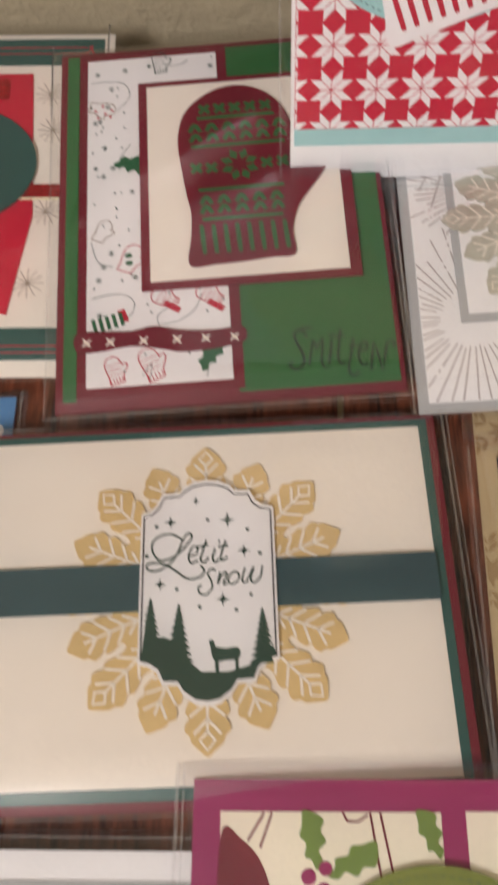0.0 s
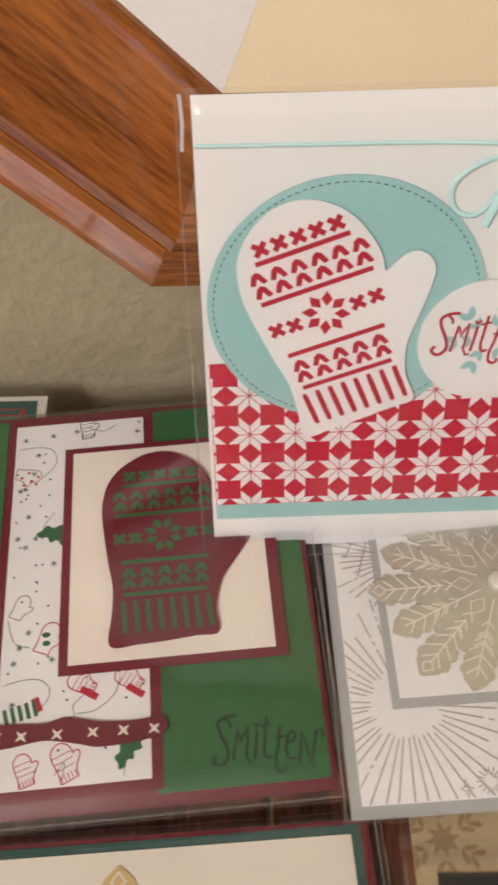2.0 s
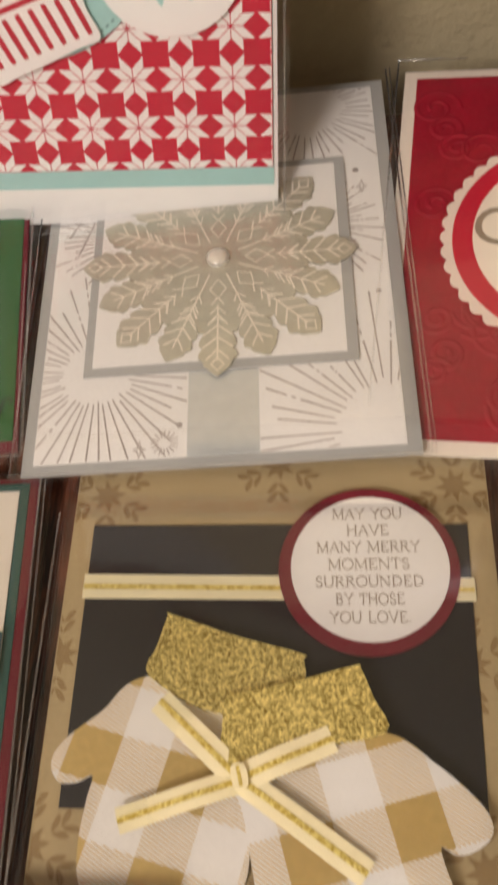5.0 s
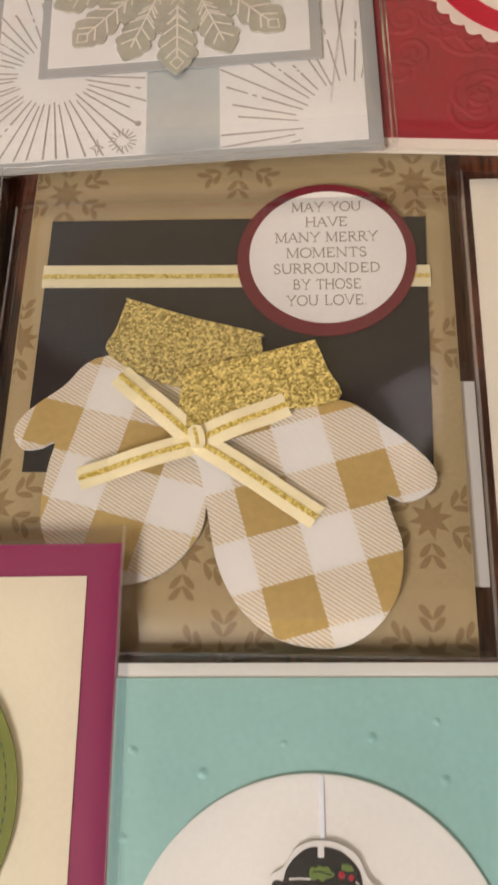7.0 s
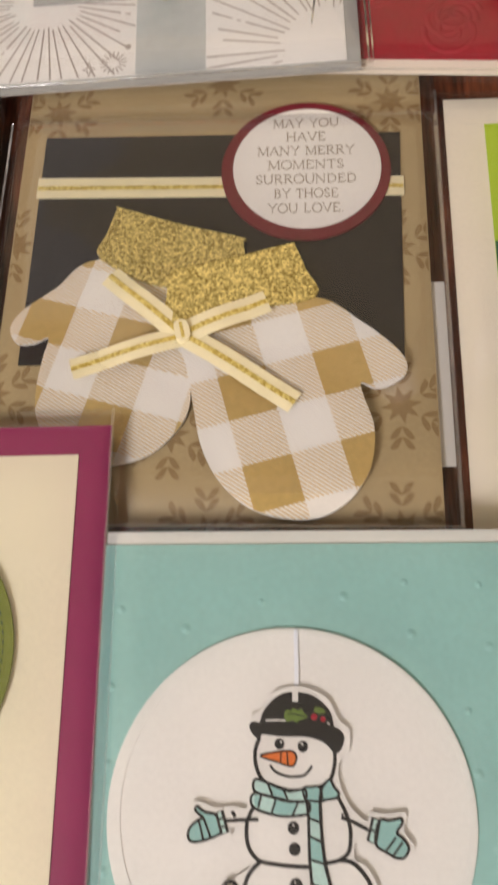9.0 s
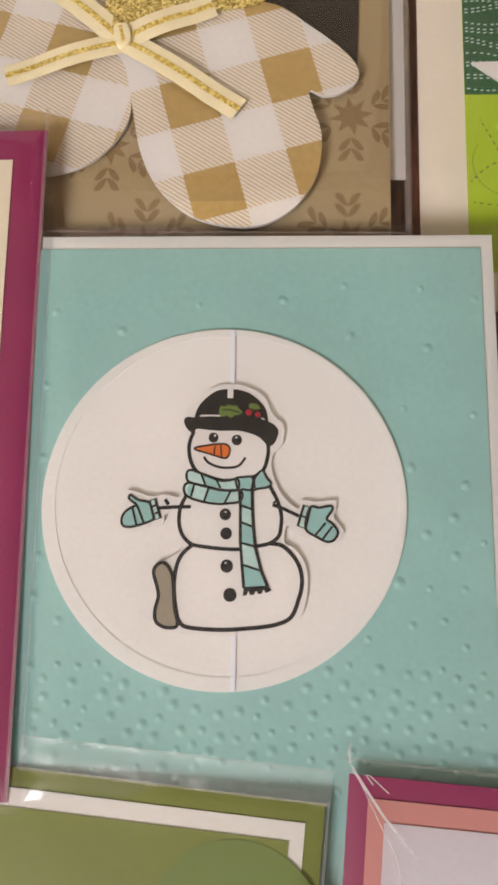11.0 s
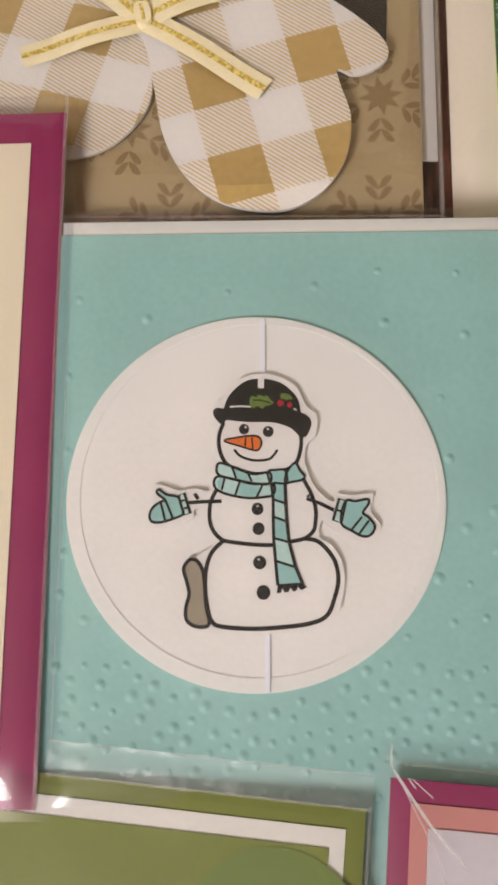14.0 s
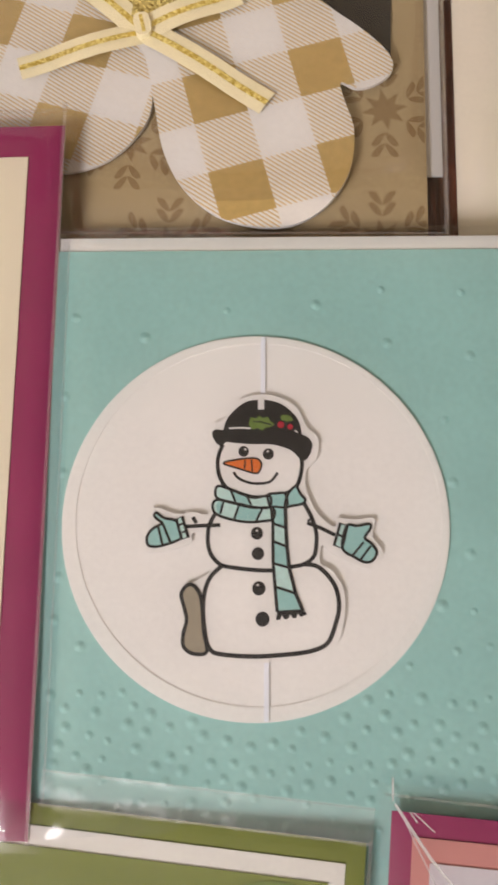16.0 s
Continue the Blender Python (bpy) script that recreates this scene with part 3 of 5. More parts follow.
def upright_card():
    root = card("mitten_card_upright", UPRIGHT, "white card with aqua circle, red-patterned mitten, standing upright in clear sleeve", h=141.6, y0=-2.4)
    part("aqua_panel", sheet([rect(1.2, 9.8, 106.8, 64)], 0.3), AQUA, root)
    pattern = part("pattern_paper", sheet([rect(1.2, 15.8, 106.6, 67.3)], 0.6), RED, root, "red paper printed with white eight-point stars")
    lo, hi = (1.4, 16.0), (106.4, 67.1)
    box = rect(lo[0], lo[1], hi[0], hi[1])
    for i in range(-1, 9):
        for j in range(-1, 5):
            stars = [clip(upward(s), box) for s in star8(12.5 + i * 13.85, 1.1 + j * 13.85, 6.92)]
            if any(stars):
                inked("white_star", stars, 0.68, WHITE, pattern)
    circle = part("aqua_circle", sheet([ring(40.0, 85.0, 38.6, 36.6, 96)], 1.4, 0.7), AQUA, root, "aqua circle with stitched rim")
    inked("stitching", stitches(40.0, 85.0, 36.8, 34.9, 110), 1.46, NAVY, circle)
    at = (29.2, 42.9, 21.5)
    mitten = part("white_mitten", sheet([placed(MITTEN, *at)], 2.9, 0.8), WHITE, root, "white mitten on a raised mount")
    inked("mitten_pattern", [placed(q, *at) for q in mitten_marks()], 2.97, INKRED, mitten, "red knitted pattern")
    label = part("round_label", sheet([ring(80.2, 73.2, 19.5, 18.7, 80)], 2.2, 0.7), WHITE, root)
    leaves = []
    for a in range(0, 360, 60):
        for d, s in ((4.6, 0.95), (8.4, 1.15)):
            for e in (-34, 34):
                leaves.append(placed(spline([(0, 0), (1.0, 1.4), (0.2, 3.6), (-0.9, 1.6)], True, 4), 80.4 + d * math.cos(radians(a + 68)), 74 + d * 0.95 * math.sin(radians(a + 68)), a - 22 + e, s))
    inked("label_leaves", leaves, 2.24, AQUA, label)
    hand_word(64.8, 69.2, 2.3, 1.0, INKRED, label, "red hand-lettered letter")
    # twine with its bow
    def cord(pts, w=1.5):
        bm = bmesh.new()
        line = spline(pts, False, 6)
        rings = []
        for i, p in enumerate(line):
            a, b = Vector(line[max(i - 1, 0)]), Vector(line[min(i + 1, len(line) - 1)])
            d = (b - a).normalized()
            s = d.cross(Vector((0, 0, 1))).normalized()
            u = s.cross(d)
            rings.append([bm.verts.new((Vector(p) + (s * math.cos(radians(60 * k)) + u * 0.4 * math.sin(radians(60 * k))) * w / 2) / 1000) for k in range(6)])
        for q, r in zip(rings, rings[1:]):
            for k in range(6):
                bm.faces.new((q[k], q[(k + 1) % 6], r[(k + 1) % 6], r[k]))
        return part("twine", bm, TWINE, root, "pale aqua baker's twine", True)
    cord([(0.2, 129.6, 0.7), (30, 129.3, 0.7), (60, 129.0, 0.7), (80, 128.3, 0.9), (92, 128.9, 0.9), (107.6, 129.2, 0.7)], 1.1)
    cord([(83.2, 127.6, 1.1), (86.4, 131, 1.4), (88.8, 134.6, 1.6), (92, 138.4, 1.7), (95.5, 138.9, 1.7), (98.1, 136.6, 1.7), (97.6, 133.6, 1.6), (93, 130.6, 1.4), (84.6, 128.3, 1.2)], 1.5)
    cord([(82.6, 127.4, 1.1), (79.6, 126.0, 1.3), (73.8, 124.1, 1.5), (68.7, 121.2, 1.6), (65.9, 117.4, 1.6), (66.3, 113.4, 1.6), (68.5, 110.8, 1.6), (72.4, 110.0, 1.5), (75.4, 112.2, 1.4), (78.6, 116.6, 1.3)], 1.4)
    cord([(83.4, 128.0, 1.3), (81.4, 125.0, 1.5), (80.0, 120.5, 1.5), (78.2, 114, 1.4), (75.7, 106.8, 1.1)], 2.7)
    cord([(84.4, 128.4, 1.3), (89.0, 128.9, 1.4), (93.5, 125.7, 1.5), (97.7, 120.5, 1.4), (101.5, 115.0, 1.1)], 1.9)
    part("knot", sheet([placed(ring(0, 0, 2.9, 1.3, 20), 83.9, 128.0, 28)], 2.2, 1.2), TWINE, root)
    sleeve(root, 108, 141, 4.4, (3.8, 3.4, 3.2, 2.4), [(-3.2, -2, -3.6, 142, 0.5), (109.8, -2, 109.6, 142, 0.6), (-3, -2.8, 110, -2.8, 0.6)], 1)
    # Glints at the sleeve's edges and corners, painted as whitish strips.
    for line, w in (([(-2.6, 142.6), (-2.2, 136.0), (-2.7, 129.0)], 0.9), ([(110.2, 143.0), (108.8, 141.2), (107.4, 140.2)], 0.7), ([(110.6, 143.0), (110.5, 120.0), (110.2, 70.0)], 0.25), ([(105.6, 119.6), (108.4, 117.0)], 0.5), ([(60, -2.6), (68, -2.5)], 0.5)):
        part("crease_glint", sheet(stroke(line, w), 3.0, 0.05), FILMGLINT, root, "glint on a sleeve crease, painted as a whitish strip", False, False)


def green_card():
    root = card("mitten_card_green", GREENPOSE, "burgundy and green mitten card in clear sleeve, flat near the wall", base=BURGUNDY)
    part("green_strip", sheet([rect(2.4, 3.8, 6.6, 138.6)], 0.3), GREEN, root)
    part("green_panel", sheet([rect(57, 3.4, 106.4, 137.8)], 0.3), GREEN, root)
    part("burgundy_mat", sheet([rect(7.6, 4.6, 58.8, 138.6)], 0.45, 0.2), BURGUNDY, root)
    paper = part("print_paper", sheet([rect(9.7, 7.8, 55.4, 135.6)], 0.7), WHITE, root, "white paper printed with little mittens and stars")
    rng, dark = random.Random(11), []
    for k in range(60):
        x, y = rng.uniform(11.5, 54), rng.uniform(9, 134)
        if x > 27 and 41 < y < 126:
            x = rng.uniform(11, 26)
        if 18.5 < y < 26:
            continue
        if k % 3 == 0:
            for a in (0, 45, 90, 135):
                dark += stroke(placed([(-1.1, 0), (1.1, 0)], x, y, a), 0.22)
        else:
            dark.append(ring(x, y, 0.4, n=8))

    def tiny(x, y, a, s, ink, ribs=True):
        line = placed(MITTEN, x, y, a, s)
        into = []
        into += stroke(line[::3], 0.38, True)
        if ribs:
            for j in range(5):
                into += stroke(placed([(3 + j * 7, 2), (3 + j * 7, 14)], x, y, a, s), 0.3)
            for yy in (24, 36, 48):
                into += stroke(placed([(0, yy), (36, yy)], x, y, a, s), 0.25)
        inked("printed_mitten", into, 0.76, ink, paper)
    tiny(17.6, 8.2, 18, 0.135, INKRED)
    tiny(29.6, 8.4, 24, 0.16, INKRED)
    tiny(37.5, 33.0, 62, 0.13, INKRED)
    tiny(51.5, 33.0, 58, 0.13, INKRED)
    tiny(19.5, 49.5, -22, 0.15, INKRED, False)
    tiny(11.2, 61.5, -24, 0.12, INKBROWN, False)
    tiny(11.0, 117.5, -100, 0.13, INKBROWN, False)
    tiny(33.5, 128, 8, 0.13, INKGREEN)
    for x, y in ((12.5, 113.5), (15.0, 115.4), (16.0, 112.0), (13.4, 110.4), (18.2, 113.4), (17.6, 110.6)):
        inked("red_dot", [ring(x, y, 0.55, n=10)], 0.765, INKRED, paper)
    for x, y, a in ((34.0, 35.0, -32), (48.0, 34.6, -34)):
        inked("red_cuff", [placed(rect(0, 0, 6.0, 2.1), x, y, a)], 0.785, INKRED, paper)
    inked("red_cuff", [placed(rect(0, 0, 2.4, 4.6), 21.2, 29.6, 20)], 0.785, INKRED, paper)
    for x, y in ((23.4, 54.2), (23.6, 51.4)):
        inked("green_dot", [ring(x, y, 1.3, 0.9, 14)], 0.785, DEEPGREEN, paper)
    for line in ([(11, 125.5), (16, 126), (22, 125), (24.4, 121), (23.6, 117), (20, 113)], [(24.6, 98.4), (21.2, 93.5), (20.6, 88.0)], [(11.2, 39.0), (17, 40.2), (22, 39.8), (25, 37.0), (24.6, 33.4), (22.4, 31)], [(33, 27.6), (32.4, 31), (35.6, 34)], [(46.6, 38.4), (44.5, 33.0), (39, 29), (33.6, 28.4)], [(27.4, 11), (30.2, 14.6), (29.6, 9.4)], [(47.4, 9.2), (48.6, 14.5), (52.5, 16.6)], [(11.2, 60), (13.4, 52.6), (18.4, 50.4)], [(36, 132.6), (41, 130.8), (45.4, 133)]):
        dark += stroke(spline(line, False, 6), 0.24)
    tagged(inked("printed_specks", dark, 0.77, INKGREEN, paper), kind="stuff")
    leaf = spline([(0, 0), (2.2, 1.0), (3.0, 3.2), (5.4, 3.4), (5.6, 6.0), (8.4, 6.8), (8.2, 9.2), (11, 10.5), (8.6, 12.4), (6.2, 11.4), (4.4, 12.2), (2.6, 10), (0.4, 9.6), (0.3, 6.4), (-1.6, 4.6), (-0.4, 2.2)], True, 4)
    inked_each("holly_leaf", [placed(leaf, 18.6, 90.6, -70, 0.95), placed(leaf, 46, 11, 0, 0.8)], 0.8, DEEPGREEN, paper)
    inked("striped_cuff", [placed(rect(k * 2.2, 0, k * 2.2 + 1.2, 5.0), 12.4, 26.5, 14) for k in range(5)], 0.79, DEEPGREEN, paper)
    ribbon = spline([(6.6, 26.4), (14, 26.8), (24, 26.2), (31, 27.4), (40, 25.4), (50, 24.6), (59.2, 25.0), (59.4, 20.2), (50, 18.4), (40, 18.0), (34, 19.4), (24, 21.2), (14, 20.0), (6.9, 20.4)], True, 5)
    band = part("ribbon", sheet([ribbon], 1.5, 0.6), RIBBONRED, root, "burgundy ribbon woven with pale stars")
    for x in (10, 17.5, 28, 38.5, 47.5, 56.5):
        pale = []
        for a in (40, 130):
            pale.append(placed(spline([(-2.1, 0), (0, 0.5), (2.1, 0), (0, -0.5)], True, 4), x, 23.4 - 0.03 * x, a))
        inked("ribbon_star", pale, 1.56, CREAM, band)
    part("mat_frame", sheet([rect(27.6, 40.8, 98.4, 124.0)], 1.5, 0.6), BURGUNDY, root).location = (0, -0.0006, 0)
    part("cream_panel", sheet([rect(30.6, 43.8, 94.6, 121.8)], 1.8), CREAM, root).location = (0, -0.0007, 0)
    mitten = part("burgundy_mitten", sheet([placed(MITTEN, 43.6, 47.8, 3.0, 1.0)], 2.9, 0.8), BURGUNDY, root, "burgundy mitten on a raised mount")
    inked("mitten_pattern", [placed(q, 43.6, 47.8, 3.0, 1.0) for q in mitten_marks()], 2.97, GREEN, mitten, "green knitted pattern")
    hand_word(73.0, 9.4, 0.37, 1.08, STAMPGREEN, root, "dark green stamped letter")
    sleeve(root, 108, 140, 3.7, (3.0, 3.2, 3.6, 1.5), [(-2.2, -2, -2.2, 140, 0.5), (110.2, -3, 110.0, 140, 0.7), (-3, -3, 110.5, -3, 0.7), (108.8, -3, 108.8, 60, 0.4)], 2)


def snow_card():
    root = card("snow_card", SNOWPOSE, "white card with teal band and gold snowflake, burgundy and spruce borders", 140, 108, BURGUNDY)
    part("spruce_mat", sheet([rect(2.6, 2.4, 137.6, 106.6)], 0.3), SPRUCE, root)
    part("white_panel", sheet([rect(5.2, 5.6, 135.0, 104.0)], 0.6), CREAM, root)
    c = (71.8, 56.2)
    flake = part("gold_snowflake", sheet([placed(flake_outline(43.8, 16, 0.60, 0.93), *c)], 1.1, 0.4), GOLDFLAKE, root, "gold shimmer die-cut snowflake")
    inked("flake_veins", [placed(q, *c) for q in flake_veins(43.8, 16, 0.93, 0.75)], 1.16, CREAM, flake)
    part("teal_band", sheet([rect(5.2, 50.6, 135.2, 64.2)], 1.5, 0.3), NAVY, root)
    tag = [(53.0, 37.0), (55.6, 36.4), (58.2, 34.6), (59.6, 31.4), (63.6, 31.2), (65.2, 28.6), (68.4, 26.2), (71.6, 25.6), (74.8, 26.2), (78.0, 28.6), (79.6, 31.2), (84.2, 31.4), (85.2, 34.2), (87.6, 36.4), (90.6, 37.0), (90.6, 80.6), (87.4, 81.4), (85.4, 83.0), (84.0, 86.0), (79.6, 86.2), (78.2, 88.0), (74.8, 89.4), (71.2, 89.8), (67.6, 89.2), (65.0, 87.6), (63.6, 86.0), (58.8, 85.8), (57.6, 82.8), (55.6, 80.6), (53.0, 79.8)]
    label = part("white_tag", sheet([tag], 2.9, 0.9), WHITE, root, "white label die-cut with scalloped corners, on a raised mount")
    label.location = (0.0004, -0.0010, -0.0006)
    mid = Vector((71.8, 57.8))
    inset = [tuple(mid + (Vector(p) - mid) * 0.955) for p in tag]
    ink = stroke(inset, 0.45, True)
    ground = [tuple(mid + (Vector(p) - mid) * 0.955) for p in tag[:15]]
    hill = ground + [(89.0, 41.0), (86, 38), (82.4, 35.6), (77, 34.2), (70, 34.4), (66.4, 37.6), (63.4, 42.6), (60, 44), (54.5, 44)]
    trees = []
    for x, y, s in ((56.2, 39.5, 15.6), (63.9, 37.2, 16.0), (86.5, 36.2, 15.1)):
        left, right = [], []
        for k in range(9):
            f = k / 9
            w = 0.6 + 4.6 * f * s / 18
            left += [(x - w, y + s * (1 - f) - s / 9), (x - w * 0.55, y + s * (1 - f) - s / 9 - 0.1)]
            right += [(x + w, y + s * (1 - f) - s / 9), (x + w * 0.55, y + s * (1 - f) - s / 9 - 0.1)]
        tree = [(x, y + s)] + [(max(min(px, 89.0), 54.6), py) for px, py in left] + [(max(min(px, 89.0), 54.6), py) for px, py in right[::-1]]
        trees.append(tree)
    stars = []
    for x, y, s in ((68.6, 83.2, 1.5), (61.4, 76.9, 2.0), (77.5, 77.0, 2.4), (82.0, 67.6, 2.0), (58.7, 58.7, 1.9), (75.9, 53.8, 2.2)):
        for turn, size in ((0, s), (45, s * 0.55)):
            stars.append(placed([(0, size), (size * 0.16, size * 0.16), (size, 0), (size * 0.16, -size * 0.16), (0, -size), (-size * 0.16, -size * 0.16), (-size, 0), (-size * 0.16, size * 0.16)], x, y, turn))
    for x, y in ((57.4, 75.8), (71.9, 77.2), (83.1, 73.8), (54.8, 67.1), (86.4, 66.6), (63.3, 57.1), (83.6, 54.8), (69.6, 51.9), (79.5, 50.7)):
        stars.append(ring(x, y, 0.55, n=10))
    inked("tag_border", ink, 2.97, INKBLACK, label)
    inked("snowy_hill", [hill], 2.98, INKGREEN, label, "dark green hill silhouette")
    inked_each("fir_tree", trees, 3.0, INKGREEN, label, "dark green fir silhouette")
    inked_each("printed_star", stars, 2.99, INKGREEN, label)
    plain = [spline([(72.6, 39.2), (73.4, 40.8), (76.4, 40.4), (79.4, 40.6), (80.4, 39.2), (79.6, 37.4), (76.6, 37.2), (73.8, 37.0)], True, 4), rect(73.6, 33.4, 74.6, 38.0), rect(78.9, 33.2, 79.8, 38.0), [(72.0, 42.6), (73.2, 42.8), (74.2, 39.6), (72.8, 39.0)]]
    inked("plain_silhouette", plain, 3.01, INKGREEN, label, "plain dark shape on the hill")
    # script words, one pen line after another
    script = (
        ("L", 0.55, [(69.7, 63.7), (70.9, 62.3), (69.8, 60.5), (66.3, 60.0), (62.6, 62.7), (59.5, 64.6), (55.6, 64.9), (55.0, 63.3), (57.7, 62.6), (61.4, 64.7), (63.5, 67.8), (65.0, 71.6), (66.6, 73.4), (67.4, 72.0), (65.2, 69.0), (62.0, 66.3), (58.3, 65.8), (56.2, 69.2), (57.5, 72.4), (61.6, 73.3), (65.3, 71.2)]),
        ("e", 0.5, [(66.4, 66.4), (68.6, 67.2), (69.1, 69.1), (67.6, 69.1), (66.5, 66.6), (67.2, 64.5), (69.2, 65.2)]),
        ("t", 0.55, [(71.5, 71.1), (70.4, 67.5), (69.8, 65.3), (71.0, 64.6), (72.2, 66.0)], [(69.2, 69.1), (72.0, 69.7)]),
        ("i", 0.55, [(74.0, 68.4), (73.2, 65.8), (73.9, 64.5), (75.0, 65.4)], [(74.9, 70.3), (75.3, 70.9)]),
        ("t", 0.55, [(76.9, 70.8), (75.8, 67.3), (75.5, 65.0), (77.4, 65.8)], [(74.7, 68.9), (77.6, 69.3)]),
        ("s", 0.5, [(74.0, 62.2), (72.7, 62.5), (71.8, 61.0), (72.7, 59.4), (73.0, 57.1), (71.4, 55.3), (69.6, 55.7), (69.3, 57.3), (70.2, 57.9)]),
        ("n", 0.5, [(75.3, 61.6), (74.5, 58.2), (75.6, 60.4), (76.8, 61.5), (77.0, 60.6), (76.1, 58.1), (77.3, 58.4)]),
        ("o", 0.5, [(79.2, 61.5), (77.8, 60.4), (77.5, 58.7), (78.7, 58.0), (80.3, 59.2), (80.3, 61.0), (79.2, 61.5)]),
        ("w", 0.5, [(82.2, 62.4), (81.5, 60.4), (81.3, 58.6), (82.4, 58.5), (83.6, 60.8), (84.6, 62.6), (83.6, 59.2), (84.5, 58.2), (86.2, 59.6), (87.0, 62.9)]),
    )
    for k, (letter, wide, *lines) in enumerate(script):
        inked("script_letter", [q for line in lines for q in stroke(spline(line, False, 6), wide)], 3.02 + 0.004 * k, INKGREEN, label, "dark green script letter " + letter)
    sleeve(root, 140, 108, 3.8, (2.5, 3.8, 1.6, 2.4), [(141.8, 0, 141.6, 108, 0.6), (143.2, 0, 143.0, 109, 0.4)], 3)


def silver_card():
    root = card("silver_snowflake_card", SILVERPOSE, "grey card with silver snowflake and sunburst paper, in clear sleeve", base=GREY)
    rng = random.Random(5)
    for x0, x1 in ((3.2, 45.6), (65.4, 104.2)):
        part("sunburst_paper", sheet([rect(x0, 3.4, x1, 137.2)], 0.3), WHITE, root, "white paper with silver sunburst rays")
    part("grey_strip", sheet([rect(45.6, 3.4, 65.4, 137.2)], 0.25, 0.2), FOILSTRIP, root, "pale silver foil strip")
    rays = []
    for cx, cy, r0, r1, a0, a1, x0, x1 in ((19.4, 31.5, 9.3, 40, 0, 360, 3.4, 45.4), (100.4, 8.2, 13.0, 46, 0, 360, 65.6, 104.0), (82.5, 128.7, 10.5, 34, 0, 360, 65.6, 104.0), (24.0, 116.0, 10.5, 44, 0, 360, 3.4, 45.4), (83, 80, 9, 25, 0, 360, 65.6, 104.0), (26, 81, 9, 27, 0, 360, 3.4, 45.4)):
        n, rays = 46, []
        for k in range(n):
            a = a0 + (a1 - a0) * (k + rng.uniform(-0.2, 0.2)) / n
            out = r1 * rng.uniform(0.55, 1.0)
            cuts = [r0 * rng.uniform(1.0, 1.25), out]
            if rng.random() < 0.45:
                m = rng.uniform(0.35, 0.7)
                segs = [(cuts[0], cuts[0] + (out - cuts[0]) * m), (cuts[0] + (out - cuts[0]) * (m + 0.06), cuts[0] + (out - cuts[0]) * (m + 0.12)), (cuts[0] + (out - cuts[0]) * (m + 0.18), out)]
            else:
                segs = [tuple(cuts)]
            for s0, s1 in segs:
                q = placed([(s0, -0.21), (s1, -0.28), (s1, 0.28), (s0, 0.21)], cx, cy, a)
                mid = sum(p[1] for p in q) / 4
                if any(cx != ox and math.hypot(sum(p[0] for p in q) / 4 - ox, mid - oy) < 18 for ox, oy in ((19.4, 31.5), (100.4, 8.2), (82.5, 128.7), (24, 116))):
                    continue
                rays.append(clip(q, rect(x0, 3.6, x1, 137.0)))
        inked("sunburst", rays, 0.36, INKGREY, root, "silver printed sunburst")
    rays = []
    for x, y in ((39.4, 7.9),):
        for k in range(16):
            rays += stroke(placed([(1.7, 0), (3.9, 0)], x, y, 22.5 * k), 0.35)
    for x, y in ((32.5, 6.2), (98.4, 93.8)):
        rays += stroke([(x, y + 2.6), (x + 0.5, y + 0.5), (x + 1.8, y), (x + 0.5, y - 0.5), (x, y - 2.6), (x - 0.5, y - 0.5), (x - 1.8, y), (x - 0.5, y + 0.5)], 0.5, True)
    for x, y, r in ((43.4, 13.2, 0.9), (100.5, 53.4, 0.8), (96.9, 100.6, 1.0)):
        rays.append(ring(x, y, r, n=14))
    inked("printed_sparkles", rays, 0.37, INKGREY, root, "silver printed sparkles")
    part("grey_mat", sheet([rect(15.4, 30.6, 93.4, 106.8)], 1.2, 0.6), GREY, root).location = (0, -0.0006, 0)
    part("cream_panel", sheet([rect(17.9, 33.6, 90.3, 104.2)], 1.5), WHITE, root).location = (0, -0.0007, 0)
    c = (54.0, 69.6)
    flake = part("silver_snowflake", sheet([placed(flake_outline(41.2, 16, 0.66, 0.93), *c)], 2.2, 0.5), SILVERFOIL, root, "shiny silver die-cut snowflake")
    flake.location = (0, -0.0012, 0)
    inked("flake_veins", [placed(q, *c) for q in flake_veins(41.2, 16, 0.93, 0.55, 0.42)] + [placed(q, *c) for k in range(8) for q in stroke(placed([(0, 8.0), (2.4, 11.4), (0, 15.0), (-2.4, 11.4)], 0, 0, 45 * k), 0.5, True)] + [placed(q, *c) for k in range(8) for q in stroke(placed([(0, 6.5), (0, 16.5)], 0, 0, 45 * k + 22.5), 0.5)] + [placed(q, *c) for k in range(16) for y in (14.5, 18.0, 21.5) for f in (-1, 1) for q in stroke(placed([(0, y), (f * y * 0.13, y + 2.6)], 0, 0, 22.5 * k), 0.45)], 2.26, CREAM, flake)
    bm = bmesh.new()
    bmesh.ops.create_uvsphere(bm, u_segments=20, v_segments=10, radius=0.0036)
    for v in bm.verts:
        v.co = Vector((v.co.x + c[0] / 1000, v.co.y + c[1] / 1000, v.co.z * 0.5 + 0.0026))
    part("gem", bm, GEM, flake, "clear round gem", True)
    sleeve(root, 108, 140, 3.4, (2.6, 3.4, 1.6, 1.8), [(109.8, -1, 109.4, 141, 0.6), (111.0, -1, 110.6, 141, 0.4), (-1.6, -1, -1.6, 141, 0.5), (-2, -1.2, 111, -1.2, 0.5)], 4)


